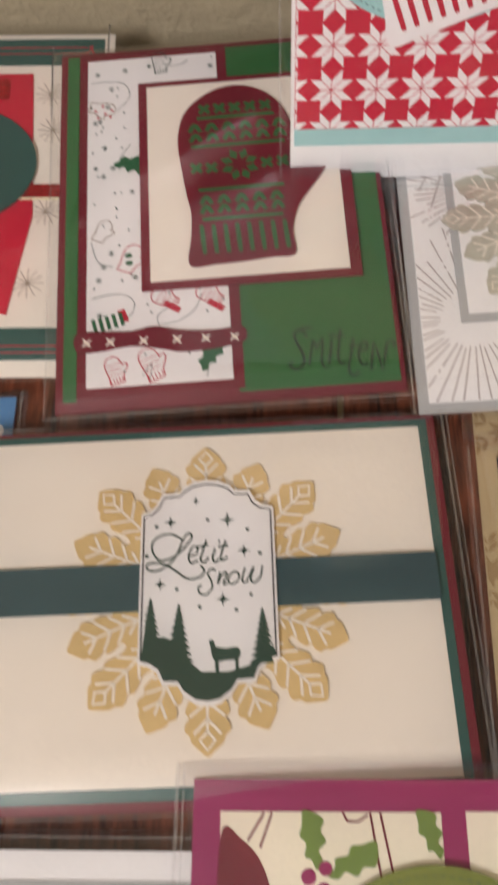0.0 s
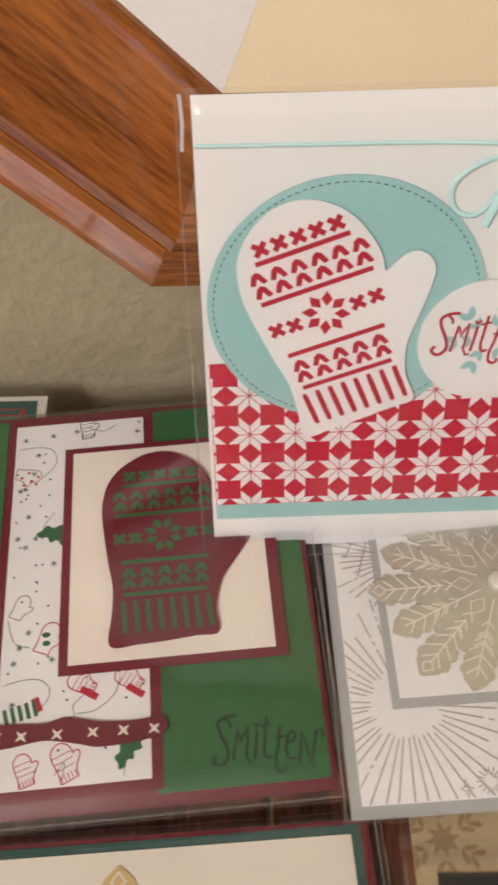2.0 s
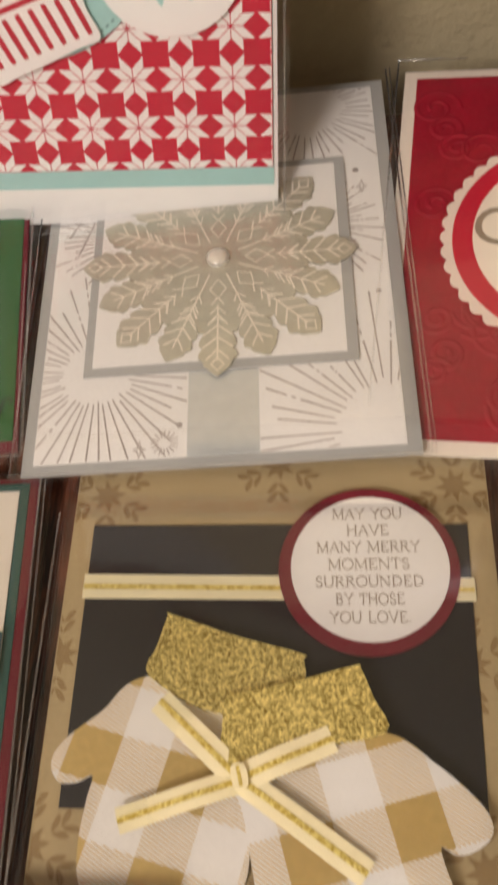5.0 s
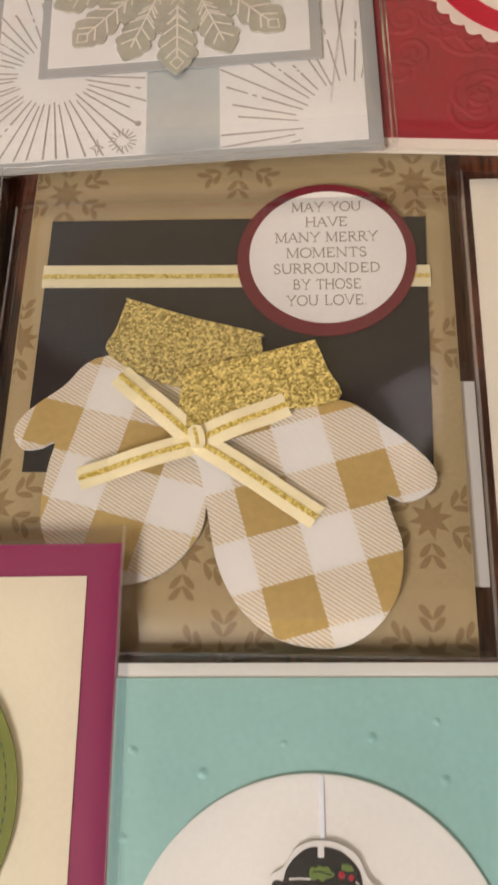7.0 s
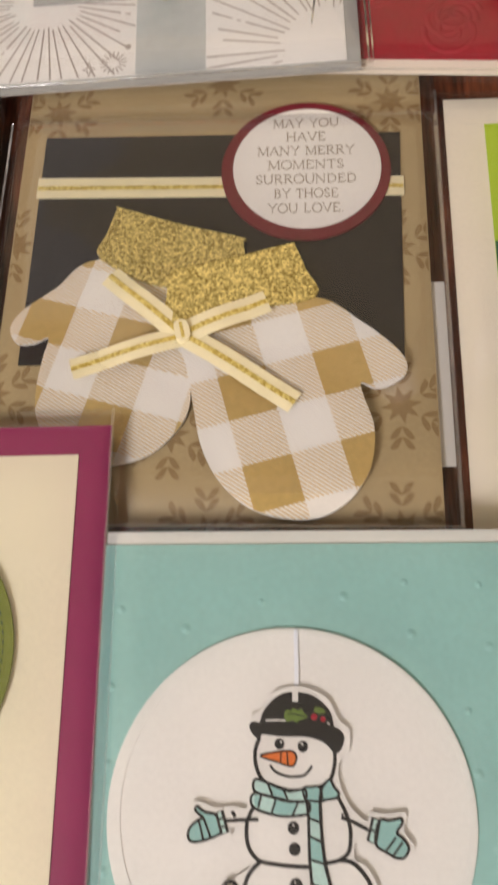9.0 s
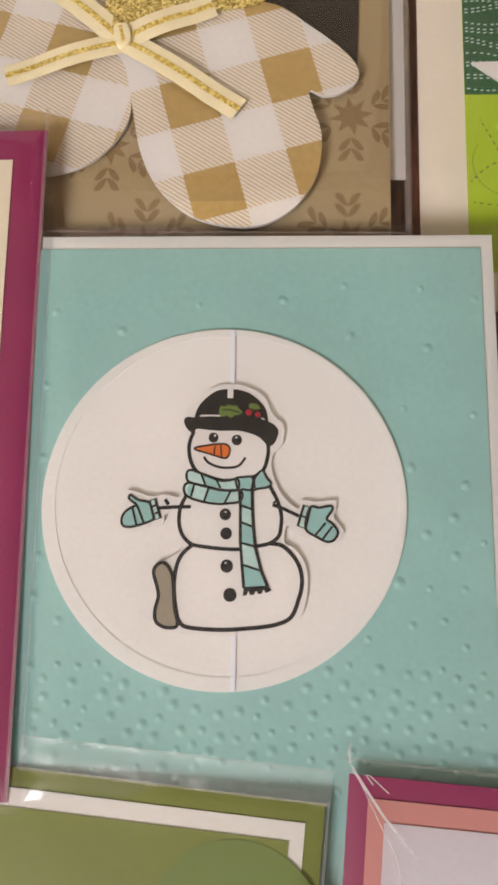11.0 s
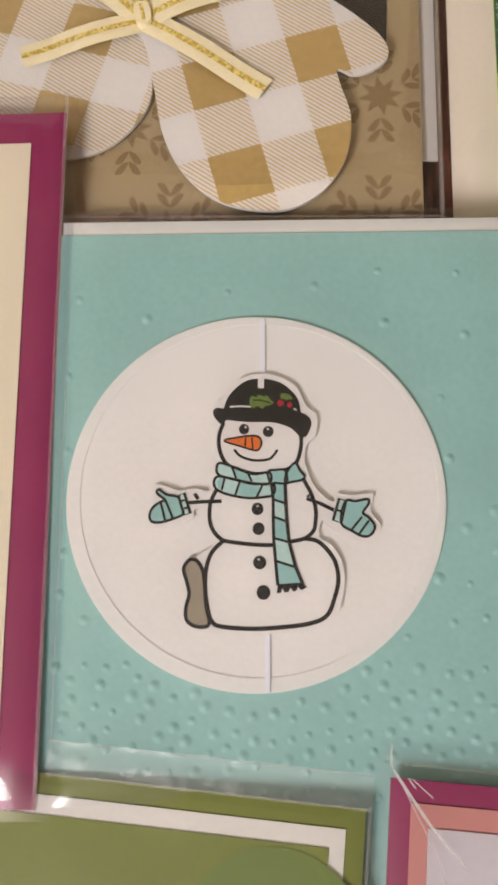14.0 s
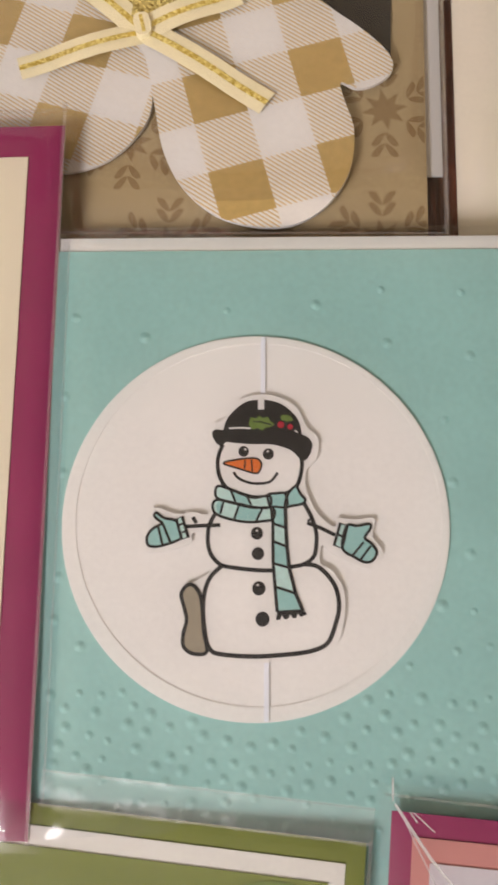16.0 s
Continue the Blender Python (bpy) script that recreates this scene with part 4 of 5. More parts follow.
def kraft_flake(x, y, s=1.0):
    out = []
    out.append(placed([(r * math.cos(radians(22.5 * k)), r * math.sin(radians(22.5 * k))) for k in range(16) for r in [(5.0 if k % 2 == 0 else 2.5)]], x, y, 9, s))
    leaf = spline([(0, 0), (0.95, 0.9), (1.25, 2.6), (0.2, 2.1)], True, 4)
    for a in range(0, 360, 60):
        for d in (5.6, 8.2):
            px, py = placed([(0, d * s)], x, y, a)[0]
            for e, f in ((-38, 1), (38, -1)):
                out.append(placed([(u * f, v) for u, v in leaf], px, py, a + e * 0.5, s * 1.42))
    return out


def kraft_card():
    root = card("mittens_card_kraft", KRAFTPOSE, "kraft card with gold plaid mittens and glitter cuffs, in clear sleeve", base=KRAFT)
    box = rect(0.3, 0.3, 107.7, 139.7)
    for x, y in ((8.4, 119), (54, 128), (99.6, 121.0), (99.3, 30.0), (98.6, -0.5), (44.5, 22.5), (1.0, 76), (0, 33), (54, -2), (8, -6), (100, 74)):
        inked("printed_flake", [clip(upward(q), box) for q in kraft_flake(x, y)], 0.06, KRAFTINK, root, "brown printed snowflake")
    part("black_panel", sheet([[(5.7, 40.9), (100.6, 40.7), (102.0, 109.8), (5.7, 110.3)]], 0.5), BLACK, root)
    part("ribbon_band", sheet([[(5.0, 90.2), (102.4, 89.2), (102.4, 95.2), (5.0, 96.6)]], 0.9, 0.35), RIBBON, root, "cream ribbon with gold thread")
    inked("gold_thread", [[(5.1, 92.6), (102.2, 91.5), (102.2, 92.7), (5.1, 94.0)]], 0.97, GLITTERGOLD, root)
    part("burgundy_oval", sheet([ring(76.8, 97.4, 22.3, 22.0, 80)], 1.6, 0.6), BURGUNDY, root)
    oval = part("white_oval", sheet([ring(77.1, 98.4, 19.5, 19.1, 80)], 2.0, 0.4), WHITE, root)
    oval.location = (0, -0.0006, 0)
    for k, (words, wide) in enumerate((("MAY YOU", 17.7), ("HAVE", 10.8), ("MANY MERRY", 25.8), ("MOMENTS", 20.2), ("SURROUNDED", 26.6), ("BY THOSE", 16.9), ("YOU LOVE.", 19.8))):
        roman_line(words, 76.9, 111.4 - k * 4.56, 2.07, 2.75, wide, INKBROWN, oval, 0.6)

    def plaid_mitten(outline, cuff, cell, a, gx, gy, z, name):
        base = part("mitten", sheet([outline], z, 0.8), WHITE, root, name)
        base.location = (0, -0.0003 * z, 0)
        gold, hatch = [], []
        for i in range(-9, 10):
            for j in range(-9, 10):
                if (i % 2) and (j % 2):
                    continue
                sq = placed(rect((i - 0.5) * cell, (j - 0.5) * cell, (i + 0.5) * cell, (j + 0.5) * cell), gx, gy, a)
                if i % 2 == 0 and j % 2 == 0:
                    gold.append(clip(outline, sq))
                else:
                    n = 14
                    for k in range(-n - 5, n + 6):
                        d = k * cell / n
                        line = clip(placed([(-1.5 * cell, d - 0.155), (1.5 * cell, d - 0.155), (1.5 * cell, d + 0.155), (-1.5 * cell, d + 0.155)], gx + (i * math.cos(radians(a)) - j * math.sin(radians(a))) * cell, gy + (i * math.sin(radians(a)) + j * math.cos(radians(a))) * cell, HATCH), sq)
                        if line and abs(sum(p[0] for p in line) / len(line) - gx) < 60:
                            keep = clip(outline, line)
                            if keep:
                                hatch.append(keep)
        inked_each("gold_square", [q for q in gold if len(q) > 2], z + 0.06, GOLDFOIL, base, "gold foil square")
        inked("gold_hatching", hatch, z + 0.07, GOLDLINE, base, "fine gold diagonal lines")
        part("cuff", sheet([cuff], z + 1.2, 1.0), GLITTER, base, "gold glitter cuff")

    out_a = spline([(24.2, 71.0), (13.5, 62.5), (5.5, 56.0), (3.0, 51.0), (5.2, 46.9), (9.5, 46.8), (13.0, 48.2), (12.2, 43), (11.4, 34), (12.6, 26), (17.5, 19.0), (25, 15.4), (33, 14.9), (41, 18.0), (47, 24.4), (49.2, 31.0), (48.6, 42), (50, 56), (58, 70)], True, 6)
    out_b = spline([(43.0, 52.0), (47.4, 42), (50.0, 30.5), (52.4, 19.6), (57.0, 10.8), (64, 4.6), (72, 2.1), (80, 2.4), (87.0, 6.8), (91.6, 14.4), (92.6, 24.0), (90.4, 31.6), (89.8, 35.4), (93.0, 34.0), (96.6, 34.7), (100.2, 37.4), (100.6, 41.0), (97.6, 45.4), (90.0, 52.0), (79.2, 58.6), (60, 56)], True, 6)
    cuff_a = spline([(24.3, 70.6), (25.6, 77.8), (27.6, 85.2), (28.6, 85.8), (44.0, 80.6), (60.2, 76.2), (60.9, 74.8), (59.6, 68.4), (42, 62)], True, 4)
    cuff_b = spline([(42.9, 50.6), (42.4, 58), (42.9, 65.4), (44.2, 66.4), (58.6, 69.6), (72.6, 73.4), (74.2, 72.6), (76.8, 66), (79.2, 58.4), (62, 55.0)], True, 4)
    plaid_mitten(out_a, cuff_a, 11.5, -15.2, 28.4, 24.8, 1.6, "white and gold plaid paper mitten")
    plaid_mitten(out_b, cuff_b, 11.75, 16.0, 85.5, 39.3, 3.2, "white and gold plaid paper mitten")

    def ribbon_tail(ax, ay, bx, by, w, z):
        d = Vector((bx - ax, by - ay)).normalized()
        s = Vector((-d.y, d.x)) * w / 2
        bm, rows = bmesh.new(), []
        for k in range(9):
            f = k / 8
            p = Vector((ax, ay)).lerp((bx, by), f)
            h = z + 1.6 * math.sin(math.pi * min(1, f * 1.3)) * 0.6
            rows.append([bm.verts.new(((p + s * q).x / 1000, (p + s * q).y / 1000, (h + hz) / 1000)) for q, hz in ((-1, 0), (0, 0.25), (1, 0))])
        for a, b in zip(rows, rows[1:]):
            for i in range(2):
                bm.faces.new((a[i], b[i], b[i + 1], a[i + 1]))
        tail = part("ribbon_tail", bm, RIBBON, root, "cream grosgrain ribbon end", True)
        tail.location = (0, -0.0010, 0)
        line = [Vector((ax, ay)).lerp((bx, by), k / 8) for k in range(9)]
        bm = bmesh.new()
        rows = []
        for k, p in enumerate(line):
            h = z + 1.6 * math.sin(math.pi * min(1, k / 8 * 1.3)) * 0.6 + 0.36
            rows.append([bm.verts.new(((p + s * q).x / 1000, (p + s * q).y / 1000, h / 1000)) for q in (-0.22, 0.22)])
        for a, b in zip(rows, rows[1:]):
            bm.faces.new((a[0], b[0], b[1], a[1]))
        part("gold_thread", bm, GLITTERGOLD, tail)
    ribbon_tail(47.0, 48.0, 27.6, 65.2, 6.0, 3.6)
    ribbon_tail(46.0, 47.6, 20.2, 39.0, 5.6, 3.7)
    ribbon_tail(47.6, 48.4, 67.4, 57.0, 6.2, 4.4)
    ribbon_tail(48.0, 47.4, 74.2, 29.8, 5.8, 4.3)
    wrap = placed(rect(-1.5, -2.3, 1.5, 2.3), 46.9, 47.5, 14)
    part("knot", sheet([spline(wrap, True, 4)], 5.9, 2.2), RIBBON, root, "cream ribbon knot")
    inked("knot_thread", [placed(rect(-0.4, -2.2, 0.4, 2.2), 46.9, 47.5, 14)], 5.97, GLITTERGOLD, root)
    sleeve(root, 108, 140, 4.0, (3.4, 4.0, 1.5, 2.0), [(-2.4, 0, -2.8, 112, 0.6), (111.0, -1, 110.8, 112, 0.8), (-3, -1, 111, -1, 0.5)], 5, 112)
    envelope = thing("white_envelope", pose(0.1004, -0.0948, 0.0060), "white paper envelope edge peeking from under the kraft card", "envelope")
    part("flap", sheet([rect(-60, 0, 4.6, 49)], 0, 0.5), WHITE, envelope)


HATCH = -33.0


def snowman_card():
    root = card("snowman_card", TEALPOSE, "pool blue card with snowman on a white circle, in clear sleeve", 96, 109, y0=-31.0)
    root.scale = (0.9972, 0.9972, 0.9972)
    part("blue_panel", sheet([[(-2.4, -30.6), (93.4, -30.6), (93.4, 106.0), (-0.2, 106.0), (-0.2, 56.0), (-1.0, 46.0), (-2.2, 20.0)]], 0.4), POOL, root, "embossed pool blue panel")
    rng, dots = random.Random(8), bmesh.new()
    spots = []
    for k in range(4000):
        y = rng.uniform(-5.0, 20) if len(spots) < 132 else rng.uniform(20, 98)
        x = rng.uniform(2, 92)
        if math.hypot(x - 39.7, y - 51) < 38.0 or any(math.hypot(x - a, y - b) < (3.1 if y < 20 else 6.0 if y < 50 else 11.0) for a, b in spots):
            continue
        spots.append((x, y))
        if len(spots) >= 170:
            break
    for x, y in spots:
        r = rng.uniform(0.85, 1.4)
        rings = [[dots.verts.new(((x + r * f * math.cos(a)) / 1000, (y + r * f * math.sin(a)) / 1000, (0.41 + 0.31 * r * 0.5 * (1 + math.cos(math.pi * f))) / 1000)) for a in [math.pi / 5 * k for k in range(10)]] for f in (1.0, 0.72, 0.45, 0.2)]
        for a, b in zip(rings, rings[1:]):
            for k in range(10):
                dots.faces.new((a[k], a[(k + 1) % 10], b[(k + 1) % 10], b[k]))
        dots.faces.new(rings[-1])
    tagged(part("embossed_dots", dots, POOL, root, "raised embossed snow dots", True), kind="stuff")
    disc = part("white_circle", sheet([ring(39.8, 51.2, 36.7, 36.6, 110)], 1.0, 0.55), WHITE, root, "white circle that can spin")
    part("circle_rim", framed(ring(39.8, 51.2, 36.5, 36.4, 110), ring(40.4, 51.8, 34.6, 34.4, 110), 1.18, 0.25), WHITE, disc, "embossed raised rim")
    part("slot_rib", sheet([rect(40.9, 74.8, 41.8, 87.4)], 1.5, 0.6), ACETATE, disc, "frosted acetate strip along the slot")
    part("slot_rib", sheet([rect(41.7, 14.9, 42.6, 25.6)], 1.5, 0.6), ACETATE, disc, "frosted acetate strip along the slot")
    # the snowman is cut out with a white margin and raised on foam
    margin = spline([(40.5, 76.1), (44.3, 75.6), (47.9, 73.5), (49.8, 69.6), (51.9, 67.6), (51.6, 63.6), (49.8, 61.6), (49.5, 58.2), (51.5, 53.4), (54.7, 50.6), (55.5, 52.2), (58.5, 51.9), (62.3, 52.1), (61.9, 48.8), (63.7, 46.1), (62.2, 43.3), (59.9, 42.9), (54.3, 45.7), (52.5, 47.1), (52.1, 43.8), (54.4, 42.4), (56.5, 38.4), (56.2, 32.2), (53.9, 28.0), (48.0, 26.2), (39.4, 25.6), (33.0, 25.9), (27.6, 27.4), (26.6, 33.4), (26.6, 38.6), (29.0, 40.4), (32.0, 42.8), (30.3, 46.2), (29.9, 49.4), (28.1, 49.2), (27.5, 47.2), (21.8, 45.6), (18.9, 46.2), (19.5, 50.4), (20.0, 53.6), (21.8, 54.0), (25.2, 52.9), (28.2, 53.3), (31.1, 53.0), (31.2, 57.2), (32.3, 60.0), (32.2, 65.0), (30.7, 67.8), (31.6, 70.1), (33.6, 71.2), (36.4, 74.8)], True, 5)
    cut = part("snowman_cutout", sheet([margin], 2.0, 0.5), WHITE, root, "white snowman cut-out on a raised mount")
    cut.location = (0, -0.0004, 0)
    man = 2.05
    lower = spline([(33.9, 43.3), (31.8, 41.3), (30.7, 38.6), (30.4, 34.8), (30.9, 30.6), (31.7, 28.2), (33.5, 27.2), (39.4, 26.8), (44.8, 27.1), (50.1, 27.8), (53.3, 29.3), (54.8, 32.7), (55.5, 35.9), (55.0, 39.1), (53.5, 41.5), (51.5, 43.2), (49.1, 43.6)], False, 6)
    upper = spline([(32.4, 53.0), (31.3, 50.6), (31.1, 47.8), (31.6, 45.6), (32.8, 44.0), (34.1, 43.2), (36.6, 42.8), (39.4, 42.5), (43.2, 42.4), (46.4, 43.0), (49.1, 43.6), (50.9, 45.0), (51.4, 47.2), (51.4, 49.4), (50.6, 52.2), (49.2, 54.9)], False, 6)
    head = spline([(33.7, 66.2), (32.9, 64.0), (32.8, 61.8), (33.4, 59.5), (34.6, 57.8), (36.5, 57.0), (39.1, 56.2), (40.9, 56.1), (43.7, 56.4), (46.1, 57.0), (47.8, 58.3), (48.6, 60.6), (48.8, 62.8), (48.4, 64.7)], False, 6)
    dome = spline([(33.7, 69.0), (34.5, 71.3), (36.1, 73.2), (38.1, 74.6), (40.1, 75.0), (42.6, 74.9), (45.0, 74.1), (47.0, 72.5), (48.3, 70.7), (48.8, 68.2)], False, 5)
    brim = spline([(48.8, 68.2), (50.0, 67.6), (50.8, 66.4), (50.6, 65.0), (49.9, 63.6), (49.0, 63.1), (48.1, 63.8), (46.9, 65.0), (45.0, 65.8), (42.6, 66.3), (39.2, 66.3), (36.4, 66.5), (34.3, 66.7), (33.6, 65.9), (32.8, 66.2), (32.0, 67.2), (31.6, 68.4), (32.3, 69.2), (33.7, 69.0)], False, 4)
    inked("body_outline", stroke(lower, 0.8), man, INKBLACK, cut, "black drawn outline")
    inked("body_outline", stroke(upper, 0.75), man + 0.012, INKBLACK, cut, "black drawn outline")
    inked("head_outline", stroke(head, 0.75), man + 0.018, INKBLACK, cut, "black drawn outline")
    for k, line in enumerate(([(26.6, 50.5), (30.0, 50.7), (33.4, 50.8)], [(28.2, 52.3), (28.9, 51.2)], [(49.7, 51.3), (52.3, 50.3), (54.9, 49.0)], [(50.0, 52.0), (50.2, 51.6)])):
        inked("twig_arm", stroke(line, 0.7), man + 0.024, INKBLACK, cut)
    inked("mouth", stroke(spline([(35.8, 60.9), (36.8, 59.7), (38.7, 58.9), (40.6, 58.7), (42.8, 59.1), (44.2, 60.8)], False, 6), 0.5), man + 0.02, INKBLACK, cut)
    inked("hat", [dome + brim[1:]], man + 0.03, INKBLACK, cut, "black bowler hat")
    inked("hat_notch", [rect(40.4, 73.1, 41.6, 76.0)], man + 0.06, WHITE, cut)
    inked("hat_gleam", stroke([(34.9, 69.4), (37.0, 69.5), (39.0, 69.4)], 0.35) + stroke([(47.4, 69.0), (48.0, 68.6)], 0.25), man + 0.05, WHITE, cut)
    leaf = spline([(0, 0), (0.5, 1.2), (1.4, 0.9), (1.9, 1.5), (2.8, 1.0), (3.6, 1.3), (4.2, 0.4), (4.9, -0.2), (4.0, -0.8), (3.2, -0.9), (2.6, -1.5), (1.7, -0.9), (0.9, -1.3), (0.3, -0.9)], True, 3)
    inked_each("hat_holly_leaf", [placed(leaf, 38.7, 70.4, 0, 0.98), placed(leaf, 44.8, 71.6, -12, 0.5)], man + 0.06, HOLLY, cut)
    inked("holly_vein", stroke([(39.4, 70.7), (40.8, 70.7), (43.0, 70.1)], 0.28), man + 0.075, INKBLACK, cut)
    inked_each("hat_berry", [ring(44.8, 70.1, 0.66, n=12), ring(46.6, 69.7, 0.55, n=12)], man + 0.085, INKRED, cut)
    inked_each("coal_button", [ring(x, y, r, r * 1.05, 18) for x, y, r in ((37.7, 64.9, 1.0), (42.4, 64.4, 1.05), (40.3, 49.3, 1.15), (40.5, 45.5, 1.15), (40.7, 39.1, 1.25), (41.4, 33.5, 1.3))], man + 0.03, INKBLACK, cut)
    inked("eye_gleam", [ring(38.0, 65.3, 0.24, n=8), ring(42.3, 64.9, 0.24, n=8), ring(40.3, 49.8, 0.2, n=8), ring(40.5, 39.7, 0.2, n=8)], man + 0.06, WHITE, cut)
    nose = spline([(33.8, 62.6), (36.5, 63.3), (39.3, 63.6), (40.6, 63.3), (41.1, 62.3), (40.6, 60.9), (39.6, 60.7), (37.0, 61.5)], True, 5)
    inked("carrot_nose", [nose], man + 0.03, ORANGE, cut, "orange carrot nose")
    inked("nose_outline", stroke(nose, 0.36, True) + stroke([(38.0, 63.2), (37.9, 61.5)], 0.3) + stroke([(39.2, 63.3), (39.4, 61.0)], 0.3), man + 0.06, INKBLACK, cut)
    # scarf and mittens: pale aqua bands with deeper ones between the drawn stripes
    high = spline([(32.9, 58.2), (32.4, 56.7), (33.2, 55.7), (36.5, 54.9), (39.8, 54.2), (42.6, 54.2), (42.7, 56.3), (39.8, 56.0), (37.6, 56.6), (35.4, 57.5)], True, 5)
    low = spline([(32.8, 55.6), (31.9, 54.5), (32.5, 53.0), (34.9, 52.0), (38.2, 51.4), (41.0, 51.5), (43.3, 52.0), (43.3, 54.0), (39.5, 54.1), (36.0, 54.9)], True, 5)
    knot = spline([(42.3, 56.5), (43.9, 56.8), (45.5, 56.8), (45.9, 55.3), (45.5, 54.2), (43.7, 54.3), (42.8, 54.3)], True, 4)
    loop = spline([(45.6, 54.3), (46.1, 56.6), (47.6, 58.2), (48.5, 56.7), (49.4, 55.6), (48.7, 54.8), (47.0, 54.5)], True, 4)
    down = [((43.0, 54.2), (45.6, 54.4)), ((43.3, 51.1), (45.7, 50.3)), ((43.3, 47.8), (45.9, 46.8)), ((43.35, 43.7), (46.3, 42.9)), ((43.7, 39.4), (47.5, 38.2)), ((44.1, 34.8), (48.8, 35.1))]
    scarf = inked("scarf", [low], man + 0.06, PALEAQUA, cut, "aqua striped scarf with fringe")
    inked("scarf_layer", [high], man + 0.075, PALEAQUA, cut)
    inked_each("scarf_layer", [knot, loop], man + 0.09, AQUA, cut)
    for k, (p, q) in enumerate(zip(down, down[1:])):
        inked("scarf_tail_band", [[p[0], q[0], q[1], p[1]]], man + 0.1, PALEAQUA if k % 2 else AQUA, cut)
    inked_each("scarf_band", [[(36.0, 52.1), (38.2, 51.7), (40.2, 51.8), (41.2, 53.7), (39.5, 53.9), (36.9, 54.5)], [(32.6, 54.6), (32.8, 53.2), (33.5, 52.9), (34.0, 55.0), (33.0, 55.3)]], man + 0.07, AQUA, cut)
    inked_each("scarf_band", [[(36.2, 55.3), (39.1, 54.6), (38.5, 56.1), (37.6, 56.4), (35.6, 57.2)]], man + 0.085, AQUA, cut)
    inked("scarf_fringe", [[(44.1, 34.7), (43.9, 33.4), (44.6, 33.4), (45.0, 34.3), (45.4, 33.5), (46.1, 33.6), (46.5, 34.4), (47.0, 33.7), (47.6, 33.8), (47.9, 34.6), (48.5, 33.9), (49.6, 34.5), (49.0, 35.1)]], man + 0.1, INKBLACK, cut)
    left = spline([(20.9, 52.5), (21.3, 53.1), (22.8, 52.1), (25.0, 51.6), (25.7, 49.8), (26.0, 48.3), (23.8, 47.3), (21.4, 46.7), (19.9, 47.0), (19.6, 48.3), (20.2, 49.6), (21.5, 50.6), (22.5, 51.1), (21.6, 51.8)], True, 4)
    right = spline([(57.1, 50.7), (59.0, 50.7), (61.3, 51.1), (61.5, 50.2), (60.4, 48.5), (61.5, 47.6), (62.6, 45.9), (61.8, 44.3), (60.3, 44.0), (58.5, 44.9), (56.2, 46.6)], True, 4)
    inked_each("mitten", [left, right], man + 0.08, AQUA, cut, "aqua striped mitten")
    cuffs = [[(25.1, 51.9), (26.2, 52.4), (27.4, 48.5), (26.2, 48.1)], [(54.7, 47.1), (55.9, 51.2), (57.2, 50.7), (56.2, 46.5)]]
    inked_each("mitten_cuff", cuffs, man + 0.095, PALEAQUA, cut)
    pens = [(high, 0.5, True), (low, 0.5, True), (knot, 0.45, True), (loop, 0.5, True), (left, 0.5, True), (right, 0.5, True), (cuffs[0], 0.55, True), (cuffs[1], 0.55, True), ([p[0] for p in down], 0.6, False), ([p[1] for p in down], 0.65, False)]
    for k, (line, wide, shut) in enumerate(pens):
        inked("scarf_outline", stroke(line, wide, shut), man + 0.115 + 0.006 * k, INKBLACK, cut)
    rungs = []
    for ax, ay, bx, by in ((35.3, 57.5, 36.2, 55.2), (38.4, 56.3, 39.2, 54.6), (34.0, 55.4, 33.4, 52.9), (36.9, 54.6, 36.0, 51.9), (41.4, 54.1, 40.1, 51.5), (45.9, 56.6, 46.1, 54.6), (21.7, 50.5, 22.6, 47.0), (22.6, 51.0, 24.1, 47.4), (58.1, 45.2, 60.2, 47.7), (59.6, 44.5, 61.5, 47.0), (25.7, 50.8, 26.5, 51.1), (26.2, 49.4, 27.0, 49.6), (55.3, 49.1, 56.7, 48.6)):
        rungs += stroke([(ax, ay), (bx, by)], 0.42)
    for p, q in down[1:]:
        rungs += stroke([p, q], 0.45)
    inked("scarf_stripes", rungs, man + 0.19, INKBLACK, cut)
    plain = spline([(31.2, 27.6), (28.8, 27.2), (27.0, 28.4), (26.8, 30.6), (27.4, 33.2), (26.9, 35.6), (26.3, 38.0), (27.4, 39.6), (28.8, 39.4), (29.9, 37.6), (30.3, 34.8), (30.6, 31.1)], True, 5)
    inked("plain_taupe_shape", [plain], man + 0.05, TAUPE, cut, "plain taupe cut-out shape beside the snowman")
    inked("shape_outline", stroke(plain, 0.7, True), man + 0.08, INKBLACK, cut)
    sleeve(root, 96, 109, 2.7, (0.8, 3.0, 12.0, 2.2), [(2.6, 0, 2.6, 106, 0.35)], 6)


